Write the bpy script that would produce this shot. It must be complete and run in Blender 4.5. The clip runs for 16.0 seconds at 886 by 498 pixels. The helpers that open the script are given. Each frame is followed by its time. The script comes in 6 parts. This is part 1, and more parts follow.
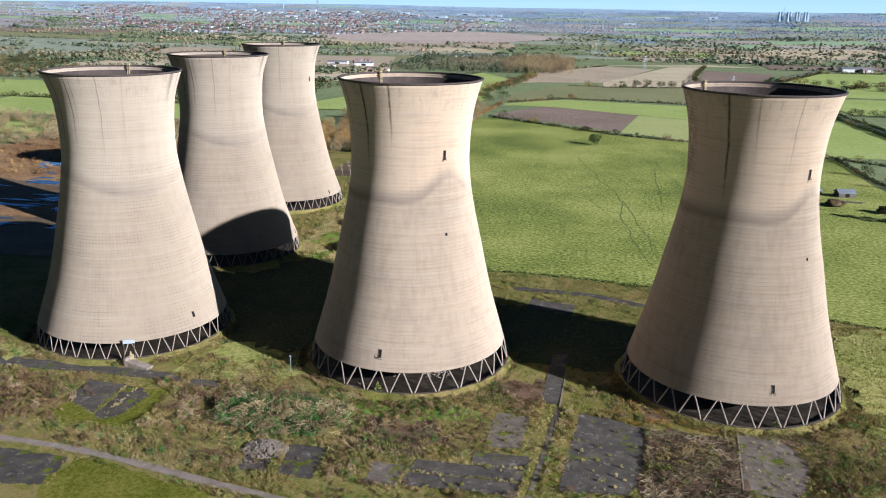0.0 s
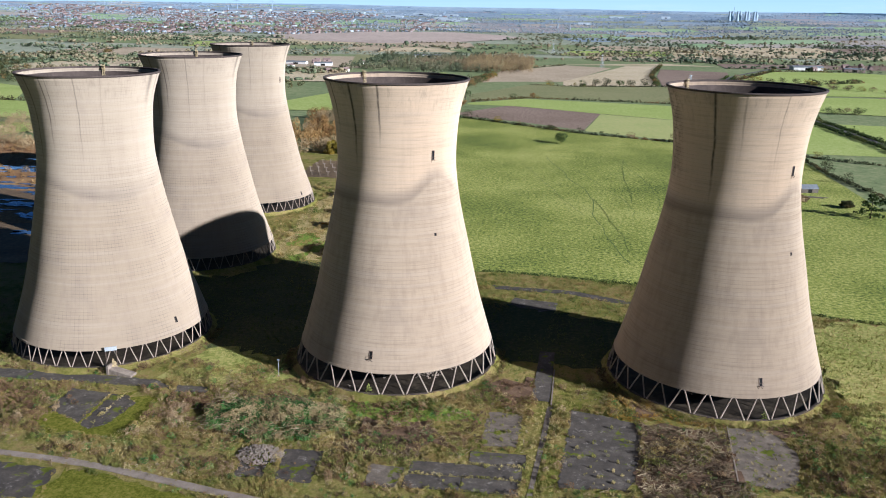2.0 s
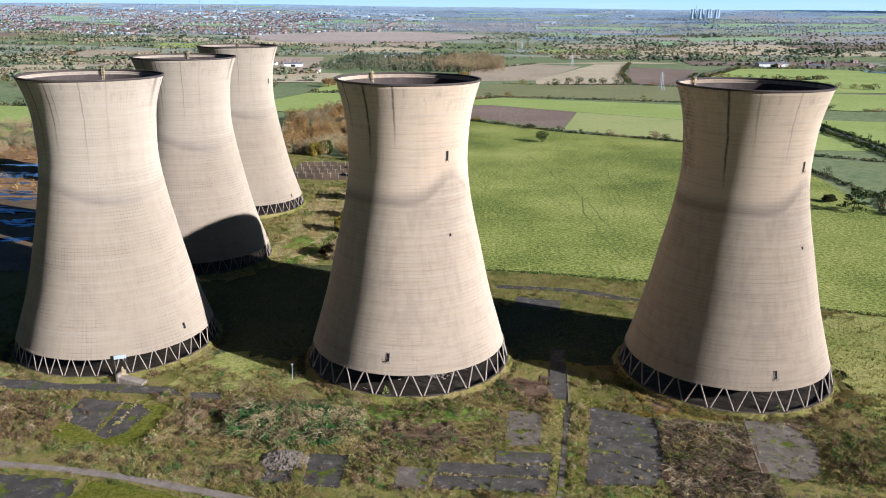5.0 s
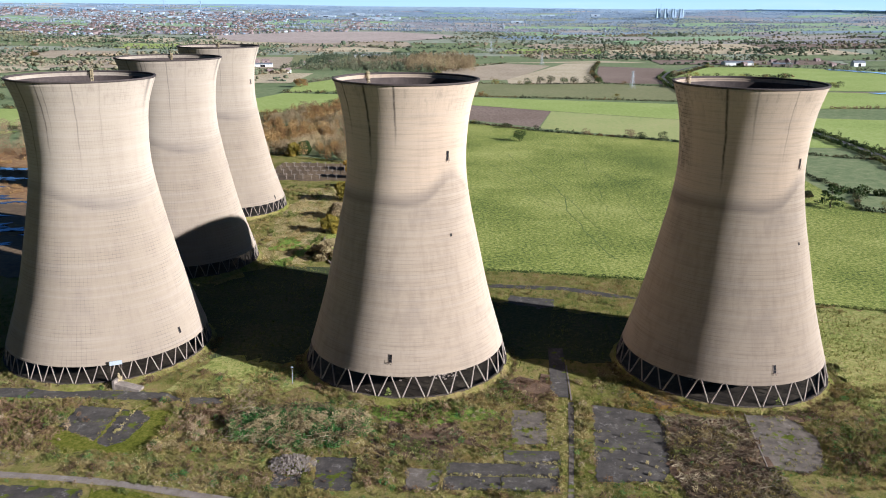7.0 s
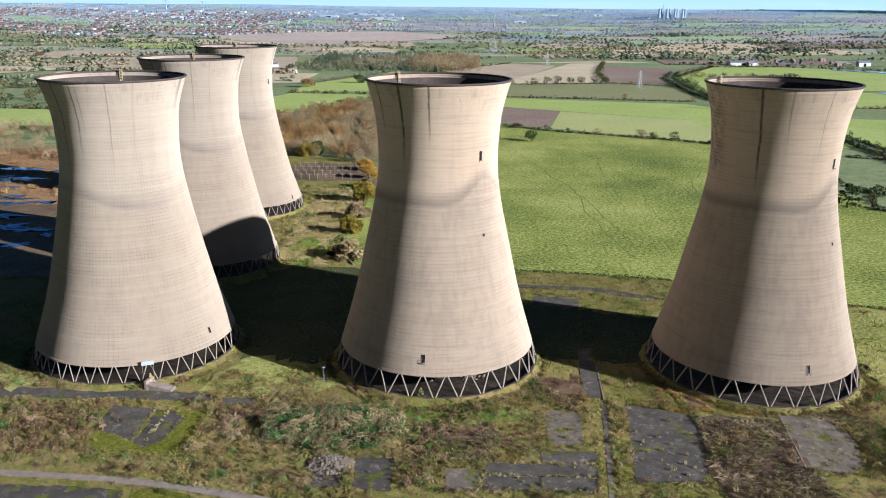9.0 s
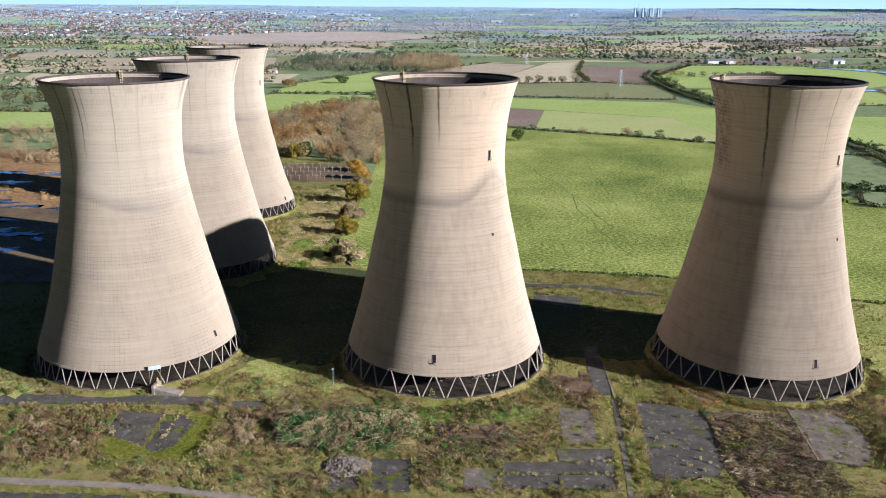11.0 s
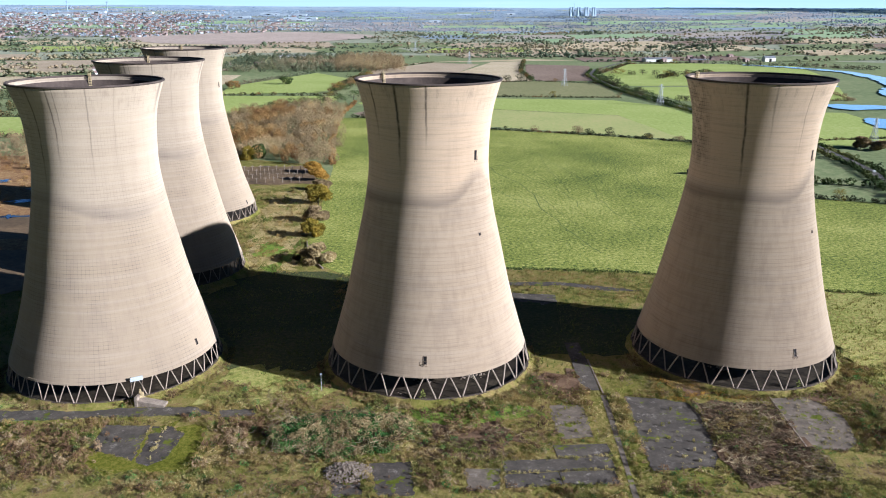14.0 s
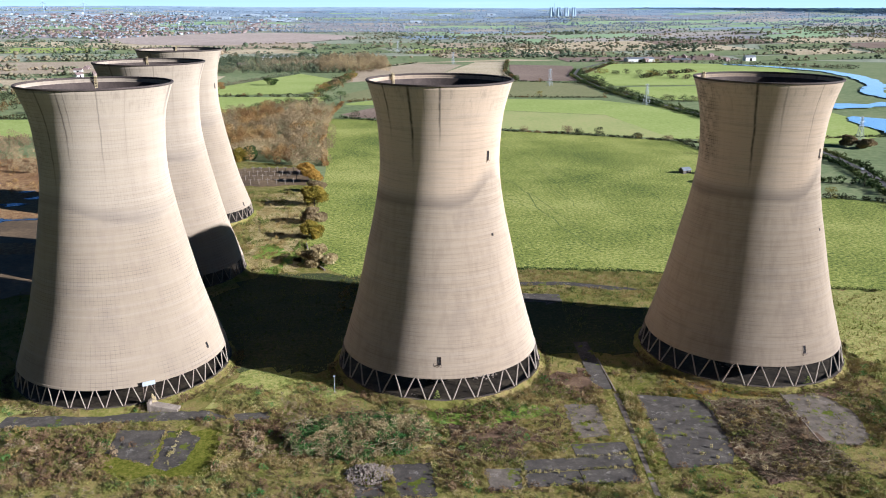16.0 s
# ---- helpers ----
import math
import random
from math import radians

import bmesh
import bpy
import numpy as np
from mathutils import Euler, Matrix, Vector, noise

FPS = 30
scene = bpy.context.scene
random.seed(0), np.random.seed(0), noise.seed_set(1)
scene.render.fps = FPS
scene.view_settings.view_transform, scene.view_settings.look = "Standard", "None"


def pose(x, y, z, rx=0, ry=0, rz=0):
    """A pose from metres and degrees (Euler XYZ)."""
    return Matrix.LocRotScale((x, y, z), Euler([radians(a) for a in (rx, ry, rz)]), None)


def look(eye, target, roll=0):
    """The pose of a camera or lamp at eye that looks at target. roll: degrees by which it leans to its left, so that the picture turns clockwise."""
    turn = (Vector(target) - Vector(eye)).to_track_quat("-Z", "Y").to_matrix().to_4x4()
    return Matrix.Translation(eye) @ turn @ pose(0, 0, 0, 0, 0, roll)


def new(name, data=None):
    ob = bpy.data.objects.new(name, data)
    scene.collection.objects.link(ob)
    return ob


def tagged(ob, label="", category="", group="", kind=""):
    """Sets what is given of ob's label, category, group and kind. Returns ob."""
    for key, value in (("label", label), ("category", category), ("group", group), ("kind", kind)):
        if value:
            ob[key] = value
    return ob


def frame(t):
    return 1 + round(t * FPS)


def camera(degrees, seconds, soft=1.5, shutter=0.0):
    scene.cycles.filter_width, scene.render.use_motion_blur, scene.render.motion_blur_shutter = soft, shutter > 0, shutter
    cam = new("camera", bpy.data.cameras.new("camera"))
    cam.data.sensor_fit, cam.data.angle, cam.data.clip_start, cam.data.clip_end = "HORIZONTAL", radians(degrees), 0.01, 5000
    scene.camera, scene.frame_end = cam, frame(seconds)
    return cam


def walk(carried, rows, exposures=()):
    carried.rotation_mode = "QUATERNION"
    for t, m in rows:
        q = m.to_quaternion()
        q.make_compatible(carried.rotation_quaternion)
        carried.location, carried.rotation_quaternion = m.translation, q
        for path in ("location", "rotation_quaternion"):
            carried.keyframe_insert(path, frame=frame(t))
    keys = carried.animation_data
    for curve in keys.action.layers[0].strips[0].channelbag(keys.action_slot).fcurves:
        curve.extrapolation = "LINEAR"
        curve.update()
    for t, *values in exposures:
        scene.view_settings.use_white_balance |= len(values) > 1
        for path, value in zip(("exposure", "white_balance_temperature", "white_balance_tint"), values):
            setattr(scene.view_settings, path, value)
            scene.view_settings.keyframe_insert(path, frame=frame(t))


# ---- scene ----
cam = camera(56.6, 16.0, soft=1.0)
PATH = [
    (0, (36.634, 2.322, 112.323), (36.32, 4.215, 111.756), 0.9),
    (0.5, (34.251, 2.086, 112.311), (34.0, 3.988, 111.745), 0.9),
    (1, (31.906, 1.832, 112.289), (31.691, 3.738, 111.723), 0.9),
    (1.5, (29.563, 1.564, 112.267), (29.349, 3.47, 111.701), 0.9),
    (2, (27.199, 1.324, 112.26), (26.987, 3.23, 111.694), 0.9),
    (2.5, (24.801, 1.111, 112.259), (24.61, 3.019, 111.692), 0.8),
    (3, (22.418, 0.918, 112.281), (22.226, 2.826, 111.714), 0.8),
    (3.5, (20.04, 0.713, 112.31), (19.856, 2.623, 111.744), 0.8),
    (4, (17.672, 0.508, 112.309), (17.502, 2.419, 111.743), 0.7),
    (6.5, (5.544, 0.236, 112.203), (5.477, 2.153, 111.637), 0.5),
    (7, (3.032, 0.253, 112.188), (2.978, 2.17, 111.622), 0.5),
    (7.5, (0.587, 0.229, 112.159), (0.533, 2.146, 111.594), 0.5),
    (8, (-1.82, 0.194, 112.134), (-1.874, 2.111, 111.568), 0.5),
    (8.5, (-4.207, 0.144, 112.108), (-4.262, 2.061, 111.542), 0.5),
    (9, (-6.592, 0.144, 112.093), (-6.647, 2.061, 111.527), 0.5),
    (11.5, (-18.371, 0.338, 111.908), (-18.333, 2.256, 111.342), 0.3),
    (12, (-20.646, 0.459, 111.904), (-20.558, 2.375, 111.338), 0.3),
    (12.5, (-23.029, 0.685, 111.903), (-22.903, 2.6, 111.337), 0.2),
    (13, (-25.348, 0.941, 111.908), (-25.222, 2.855, 111.342), 0.2),
    (13.5, (-27.69, 1.182, 111.931), (-27.558, 3.095, 111.366), 0.2),
    (14, (-30.111, 1.442, 111.96), (-29.966, 3.355, 111.394), 0.2),
    (14.5, (-32.505, 1.627, 111.986), (-32.361, 3.54, 111.42), 0.2),
    (15, (-34.878, 1.772, 112.013), (-34.73, 3.684, 111.447), 0.1),
    (15.5, (-37.268, 1.936, 112.053), (-37.115, 3.848, 111.487), 0.1),
    (16, (-39.679, 2.206, 112.074), (-39.487, 4.115, 111.509), 0.1),
]
walk(cam, [(t, look(eye, target, roll)) for t, eye, target, roll in PATH],
     exposures=[(0.0, 0.75, 5450, 11.5), (8.0, 0.84, 5450, 11.5), (16.0, 0.97, 5450, 11.5)])

# ---- light: low late-autumn sun from the right and slightly behind, clear sky ----
SUN_AZ, SUN_EL = radians(114.7), radians(19.8)          # azimuth clockwise from +y
SUN_TO = Vector((math.sin(SUN_AZ) * math.cos(SUN_EL), math.cos(SUN_AZ) * math.cos(SUN_EL), math.sin(SUN_EL)))
world = bpy.data.worlds.new("world")
scene.world = world
world.use_nodes = True
sky = world.node_tree.nodes.new("ShaderNodeTexSky")
sky.sky_type, sky.sun_disc = "NISHITA", False
sky.sun_elevation, sky.sun_rotation = SUN_EL, SUN_AZ
sky.altitude, sky.air_density, sky.dust_density, sky.ozone_density = 100.0, 1.0, 0.05, 7.0
world.node_tree.nodes["Background"].inputs[1].default_value = 0.0145
world.node_tree.links.new(sky.outputs[0], world.node_tree.nodes["Background"].inputs[0])
sun = new("sun", bpy.data.lights.new("sun", "SUN"))
sun.data.energy, sun.data.angle, sun.data.color = 5.35, radians(0.53), (1.0, 0.945, 0.895)
sun.matrix_world = look(SUN_TO * 400, (0, 0, 0))


# ---- materials ----
class Nodes:
    """A material under construction: small helpers that return sockets."""

    def __init__(self, name):
        self.mat = bpy.data.materials.new(name)
        self.mat.use_nodes = True
        self.tree = self.mat.node_tree
        self.bsdf = self.tree.nodes["Principled BSDF"]
        self.coord = self.tree.nodes.new("ShaderNodeTexCoord").outputs["Object"]

    def node(self, kind, **values):
        n = self.tree.nodes.new(kind)
        for key, value in values.items():
            n.inputs[key].default_value = value
        return n

    def link(self, a, b):
        self.tree.links.new(a, b)

    def feed(self, socket, value):
        if isinstance(value, (int, float)):
            socket.default_value = value
        elif isinstance(value, tuple):
            socket.default_value = (*value, 1.0)[:4] if len(socket.default_value) == 4 else value
        else:
            self.link(value, socket)

    def scaled(self, x, y, z, source=None):
        n = self.node("ShaderNodeVectorMath")
        n.operation = "MULTIPLY"
        self.link(source or self.coord, n.inputs[0])
        n.inputs[1].default_value = (x, y, z)
        return n.outputs[0]

    def noise(self, scale, detail=4.0, rough=0.55, source=None, distortion=0.0):
        n = self.node("ShaderNodeTexNoise", Scale=scale, Detail=detail, Roughness=rough, Distortion=distortion)
        self.link(source or self.coord, n.inputs["Vector"])
        return n.outputs["Fac"]

    def math(self, op, a, b=0.0, c=0.0):
        n = self.node("ShaderNodeMath")
        n.operation = op
        for socket, value in zip(n.inputs, (a, b, c)):
            self.feed(socket, value)
        return n.outputs[0]

    def step(self, value, low, high, out_low=0.0, out_high=1.0):
        n = self.node("ShaderNodeMapRange")
        n.interpolation_type = "SMOOTHSTEP"
        self.feed(n.inputs[0], value)
        n.inputs[1].default_value, n.inputs[2].default_value = low, high
        n.inputs[3].default_value, n.inputs[4].default_value = out_low, out_high
        return n.outputs[0]

    def ramp(self, value, *stops):
        n = self.node("ShaderNodeValToRGB")
        self.feed(n.inputs[0], value)
        e = n.color_ramp.elements
        while len(e) < len(stops):
            e.new(0.5)
        for el, (p, c) in zip(e, stops):
            el.position, el.color = p, (*c, 1.0)
        return n.outputs[0]

    def mix(self, fac, a, b, blend="MIX"):
        n = self.node("ShaderNodeMix")
        n.data_type, n.blend_type = "RGBA", blend
        self.feed(n.inputs[0], fac)
        self.feed(n.inputs[6], a)
        self.feed(n.inputs[7], b)
        return n.outputs[2]

    def island(self):
        return self.tree.nodes.new("ShaderNodeNewGeometry").outputs["Random Per Island"]

    def done(self, colour, rough=0.9, bump=None, strength=0.5, distance=0.05, metal=0.0, spec=0.3):
        self.feed(self.bsdf.inputs["Base Color"], colour)
        self.feed(self.bsdf.inputs["Roughness"], rough)
        self.bsdf.inputs["Metallic"].default_value = metal
        self.bsdf.inputs["Specular IOR Level"].default_value = spec
        if bump is not None:
            n = self.node("ShaderNodeBump", Strength=strength, Distance=distance)
            self.link(bump, n.inputs["Height"])
            self.link(n.outputs[0], self.bsdf.inputs["Normal"])
        return self.mat


def rgb(h):
    """Linear colour from a hex sRGB triple."""
    v = [int(h[i:i + 2], 16) / 255 for i in (0, 2, 4)]
    return tuple(c / 12.92 if c < 0.04045 else ((c + 0.055) / 1.055) ** 2.4 for c in v)


def varied(name, dark, mid, light, scale, fine, bump=0.0, rough=0.9, distance=0.05, spec=0.3):
    """Three tones broken up at a coarse and a fine scale."""
    m = Nodes(name)
    a, b = m.noise(scale, 5.0, 0.6), m.noise(fine, 3.0, 0.6)
    v = m.math("ADD", m.math("MULTIPLY", a, 0.6), m.math("MULTIPLY", b, 0.4))
    return m.done(m.ramp(v, (0.3, dark), (0.5, mid), (0.7, light)), rough, b if bump else None, bump, distance, spec=spec)


def leafy(name, patch, *stops, spec=0.15):
    """Foliage: tones by plant (a slow noise in space) and by leaf (each island its own)."""
    m = Nodes(name)
    v = m.math("ADD", m.math("MULTIPLY", m.step(m.noise(patch, 3.0), 0.3, 0.7), 0.72), m.math("MULTIPLY", m.island(), 0.28))
    return m.done(m.ramp(v, *stops), 0.75, spec=spec)


def shell_concrete(name, kind, streaks, grid):
    """Cooling-tower shell: lift rings, shutter joints, a stained throat, dark rain streaks below the rim."""
    m = Nodes(name)
    sep = m.node("ShaderNodeSeparateXYZ")
    m.link(m.coord, sep.inputs[0])
    x, y, z = sep.outputs
    ang = m.math("ARCTAN2", y, x)
    broad = m.noise(0.06, 4.0, 0.6)
    vert = m.noise(1.0, 3.0, 0.6, m.scaled(0.55, 0.55, 0.035))
    rings = m.noise(1.0, 3.0, 0.65, m.scaled(0.02, 0.02, 1.1))
    grain = m.noise(2.2, 4.0, 0.65)
    lower, upper = (rgb("b9a68e"), rgb("cdb79c")) if kind == "a" else (rgb("a5957f"), rgb("b0a18c"))
    # the stain line at the throat rises towards the upper hatch
    if kind == "a":
        toward = m.math("COSINE", m.math("ADD", ang, radians(40)))
        line = m.math("ADD", 56.5, m.math("MULTIPLY", m.math("POWER", m.math("MAXIMUM", toward, 0.0), 12.0), 7.0))
    else:
        line = m.math("ADD", 55.0, m.math("MULTIPLY", m.math("SINE", m.math("MULTIPLY", ang, 2.0)), 2.5))
    over = m.math("SUBTRACT", m.math("ADD", z, m.math("MULTIPLY", m.math("SUBTRACT", broad, 0.5), 2.5)), line)
    col = m.mix(m.step(over, -0.8 if kind == "a" else -5.0, 1.2 if kind == "a" else 6.0), lower, upper)
    # soot just above the line, fading upwards
    soot = m.math("MULTIPLY", m.step(over, -1.2, 0.6), m.step(over, 0.3, 5.0, 1.0, 0.0))
    col = m.mix(m.math("MULTIPLY", m.math("MULTIPLY", soot, m.step(m.math("COSINE", m.math("ADD", ang, radians(125))), -0.6, 0.9, 0.35, 1.0)), 0.55 if kind == "a" else 0.36), col, rgb("5f5650"))
    col = m.mix(m.math("MULTIPLY", m.step(vert, 0.42, 0.72), m.step(over, -1.0, 4.0, 0.20, 0.12)), col, rgb("84705f" if kind == "a" else "857368"))
    bands = m.noise(1.0, 4.0, 0.7, m.scaled(0.05, 0.05, 0.8))
    col = m.mix(m.step(bands, 0.46, 0.7, 0.0, 0.26 if kind == "a" else 0.18), col, rgb("8a7967"))
    col = m.mix(m.step(rings, 0.42, 0.72, 0.0, 0.16), col, rgb("c0b3a6"))
    col = m.mix(m.step(broad, 0.52, 0.75, 0.0, 0.25), col, rgb("7d7068"))
    col = m.mix(m.step(grain, 0.55, 0.8, 0.0, 0.22), col, rgb("6d635b"))
    # lift joints every 1.07 m; some lifts dirtier than others
    lift = m.math("FRACT", m.math("DIVIDE", z, 1.07))
    joint = m.math("ADD", m.step(lift, 0.0, 0.12, 1.0, 0.0), m.step(lift, 0.88, 1.0))
    shutter = m.math("FRACT", m.math("MULTIPLY", ang, 132 / (2 * math.pi)))
    seam = m.math("ADD", m.step(shutter, 0.0, 0.10, 1.0, 0.0), m.step(shutter, 0.90, 1.0))
    patchy = m.step(m.noise(0.11, 3.0, 0.6), 0.38, 0.68)
    if kind == "a":
        marks = m.math("MULTIPLY", m.math("ADD", m.math("MULTIPLY", joint, 0.5), m.math("MULTIPLY", seam, 0.12)), m.math("ADD", 0.25, patchy))
    else:
        marks = m.math("MULTIPLY", m.math("ADD", m.math("MULTIPLY", joint, 0.45), m.math("MULTIPLY", seam, 0.30)), m.math("ADD", 0.06, patchy))
    col = m.mix(m.math("MINIMUM", m.math("MULTIPLY", m.math("MULTIPLY", marks, 0.5 if kind == "a" else 0.95), m.step(over, 0.0, 10.0, 1.0, 0.6)), 0.6), col, rgb("5f554e"))
    # mossy black grid on the weather side, from the rim down to the throat
    side = m.step(m.math("COSINE", m.math("ADD", ang, radians(184 if kind == "a" else 150))), 0.84 if kind == "a" else 0.80, 0.985)
    cells = m.math("MINIMUM", m.math("ADD", m.math("MULTIPLY", joint, 0.8), m.math("MULTIPLY", seam, 0.7)), 1.0)
    grime = m.math("MULTIPLY", m.math("MULTIPLY", side, m.step(over, 6.0, 13.0)), m.step(m.noise(0.35, 4.0, 0.7), 0.36, 0.58))
    col = m.mix(m.math("MULTIPLY", m.math("MULTIPLY", grime, m.math("ADD", 0.28, m.math("MULTIPLY", cells, 0.7))), grid), col, rgb("1f1c1a"))
    # narrow dark run-off streaks
    wob = m.math("MULTIPLY", m.math("SUBTRACT", m.noise(1.0, 3.0, 0.6, m.scaled(0.02, 0.02, 0.22)), 0.5), 0.04)
    streak = 0.0
    for deg, bottom, half, power in streaks:
        off = m.math("ABSOLUTE", m.math("SUBTRACT", m.math("ADD", ang, wob), radians(deg)))
        s = m.math("MULTIPLY", m.step(off, 0.0, half, 1.0, 0.0), m.step(z, bottom - 4, bottom + 12, 0.0, power))
        streak = m.math("ADD", s, streak)
    streak = m.math("MULTIPLY", streak, m.step(m.noise(0.5, 3.0, 0.6), 0.25, 0.55, 0.45, 1.0))
    col = m.mix(m.math("MINIMUM", streak, 0.85), col, rgb("3a332e"))
    # general grime just under the rim
    drip = m.math("MULTIPLY", m.step(m.noise(1.0, 3.0, 0.7, m.scaled(0.9, 0.9, 0.06)), 0.5, 0.7), m.step(z, 78, 90))
    col = m.mix(m.math("MULTIPLY", drip, 0.22), col, rgb("4a433e"))
    height = m.math("SUBTRACT", m.math("MULTIPLY", grain, 0.5), m.math("ADD", m.math("MULTIPLY", joint, 0.7), m.math("MULTIPLY", seam, 0.4 if kind == "b" else 0.15)))
    m.bsdf.inputs["Diffuse Roughness"].default_value = 1.0
    return m.done(col, 0.92, height, 0.35, 0.05, spec=0.15)


M = {}
# run-off streaks: bearing on the shell, lowest height, half width, strength
M["shell_a"] = shell_concrete("shell_concrete_streaked", "a", ((-144, 76, 0.030, 0.75), (-120, 68, 0.034, 0.9), (-95.5, 74, 0.026, 0.8), (-108, 78, 0.014, 0.3), (20, 60, 0.04, 0.5)), 0.35)
M["shell_c"] = shell_concrete("shell_concrete_grimy", "a", ((-123, 62, 0.032, 0.85), (-101, 74, 0.024, 0.4), (-71, 70, 0.018, 0.36), (20, 60, 0.04, 0.5)), 1.0)
M["shell_b"] = shell_concrete("shell_concrete_gridded", "b", ((-120, 62, 0.026, 0.6), (-102, 68, 0.022, 0.66), (-97, 74, 0.014, 0.45), (-73.5, 66, 0.018, 0.4), (-53, 64, 0.016, 0.2), (-3, 80, 0.09, 0.6), (10, 82, 0.05, 0.6)), 0.5)
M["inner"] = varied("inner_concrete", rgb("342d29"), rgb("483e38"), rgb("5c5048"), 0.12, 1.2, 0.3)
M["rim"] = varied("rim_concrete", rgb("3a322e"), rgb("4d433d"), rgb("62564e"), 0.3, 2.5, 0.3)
M["leg"] = varied("leg_concrete", rgb("7f7268"), rgb("968879"), rgb("aa9c8d"), 0.3, 2.0, 0.2)
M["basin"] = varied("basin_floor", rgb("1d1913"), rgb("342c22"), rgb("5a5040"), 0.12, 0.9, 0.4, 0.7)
# Near-black colour standing in for the shade inside an opening.
M["dark"] = varied("painted_opening", rgb("0f0e0d"), rgb("151413"), rgb("1f1d1b"), 1.0, 6.0)
M["steel"] = varied("rusty_steel", rgb("4a3c33"), rgb("6b5b4f"), rgb("8a7f75"), 0.8, 5.0, 0.2, 0.6)
M["buff"] = varied("weathered_buff_steel", rgb("8a7a58"), rgb("a89670"), rgb("bcab88"), 0.8, 4.0, 0.2, 0.7)
M["galv"] = varied("galvanised_steel", rgb("8f9495"), rgb("a7acad"), rgb("bcc0c0"), 0.8, 4.0, 0.1, 0.5)


def grass_material(name, tones, patch, tuft, strength, contrast=2.0):
    """Pasture: broad patches, tussocks and fine blades."""
    m = Nodes(name)
    a, b, c = m.noise(patch, 4.0, 0.6), m.noise(tuft, 3.0, 0.6), m.noise(tuft * 3.0, 3.0, 0.7)
    v = m.math("ADD", m.math("ADD", m.math("MULTIPLY", a, 0.26), m.math("MULTIPLY", b, 0.40)), m.math("MULTIPLY", c, 0.34))
    v = m.math("ADD", m.math("MULTIPLY", m.math("SUBTRACT", v, 0.5), contrast), 0.5)
    h = m.math("ADD", m.math("MULTIPLY", b, 0.8), m.math("MULTIPLY", c, 0.3))
    return m.done(m.ramp(v, *tones), 0.9, h, strength, 0.35, spec=0.12)


M["ground"] = grass_material("plain_grass", ((0.25, rgb("64714a")), (0.5, rgb("7f8a5e")), (0.75, rgb("9a9a70"))), 0.006, 0.12, 0.5)
M["pasture"] = grass_material("pasture", ((0.2, rgb("4a5829")), (0.4, rgb("79833c")), (0.58, rgb("969d49")), (0.82, rgb("c0b872"))), 0.012, 0.6, 1.0, 3.6)
M["bright"] = grass_material("bright_pasture", ((0.25, rgb("8c9a50")), (0.5, rgb("a3b05f")), (0.75, rgb("b8bd78"))), 0.01, 0.25, 0.4)
M["yellow"] = grass_material("yellowing_pasture", ((0.25, rgb("98a263")), (0.5, rgb("adb06d")), (0.75, rgb("bcb17d"))), 0.015, 0.25, 0.4)
M["olive"] = grass_material("olive_crop", ((0.25, rgb("777a50")), (0.5, rgb("8a895e")), (0.75, rgb("9c956c"))), 0.01, 0.2, 0.3)
M["plough"] = grass_material("ploughed_earth", ((0.35, rgb("796657")), (0.5, rgb("8c7868")), (0.68, rgb("9f8b7a"))), 0.01, 0.3, 0.4)
M["stubble"] = grass_material("stubble", ((0.35, rgb("b5a280")), (0.5, rgb("c8b694")), (0.68, rgb("d6c6a6"))), 0.012, 0.2, 0.3)
M["tan"] = grass_material("tan_earth", ((0.35, rgb("a6947a")), (0.5, rgb("b6a388")), (0.68, rgb("c4b298"))), 0.012, 0.2, 0.3)
M["pink"] = grass_material("pinkish_ploughland", ((0.35, rgb("af9d90")), (0.5, rgb("bba99b")), (0.68, rgb("c6b4a6"))), 0.006, 0.05, 0.2)
# Distance haze is put into the base colours of these five land materials.
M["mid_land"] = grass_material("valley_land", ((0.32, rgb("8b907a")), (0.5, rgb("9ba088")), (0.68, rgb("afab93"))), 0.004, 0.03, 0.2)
M["hazed_green"] = grass_material("hazed_meadow", ((0.3, rgb("8ca578")), (0.5, rgb("9eb488")), (0.7, rgb("b0bd98"))), 0.004, 0.05, 0.2)
M["hazed_tan"] = grass_material("hazed_stubble", ((0.3, rgb("a69c90")), (0.5, rgb("b2a79a")), (0.7, rgb("beb3a4"))), 0.004, 0.05, 0.2)
M["hazed_brown"] = grass_material("hazed_plough", ((0.3, rgb("938d8d")), (0.5, rgb("a09a99")), (0.7, rgb("ada6a4"))), 0.004, 0.05, 0.2)
M["hazed_land"] = grass_material("hazed_hill_land", ((0.32, rgb("8696a6")), (0.5, rgb("94a2ae")), (0.68, rgb("a6aeb3"))), 0.002, 0.01, 0.1)


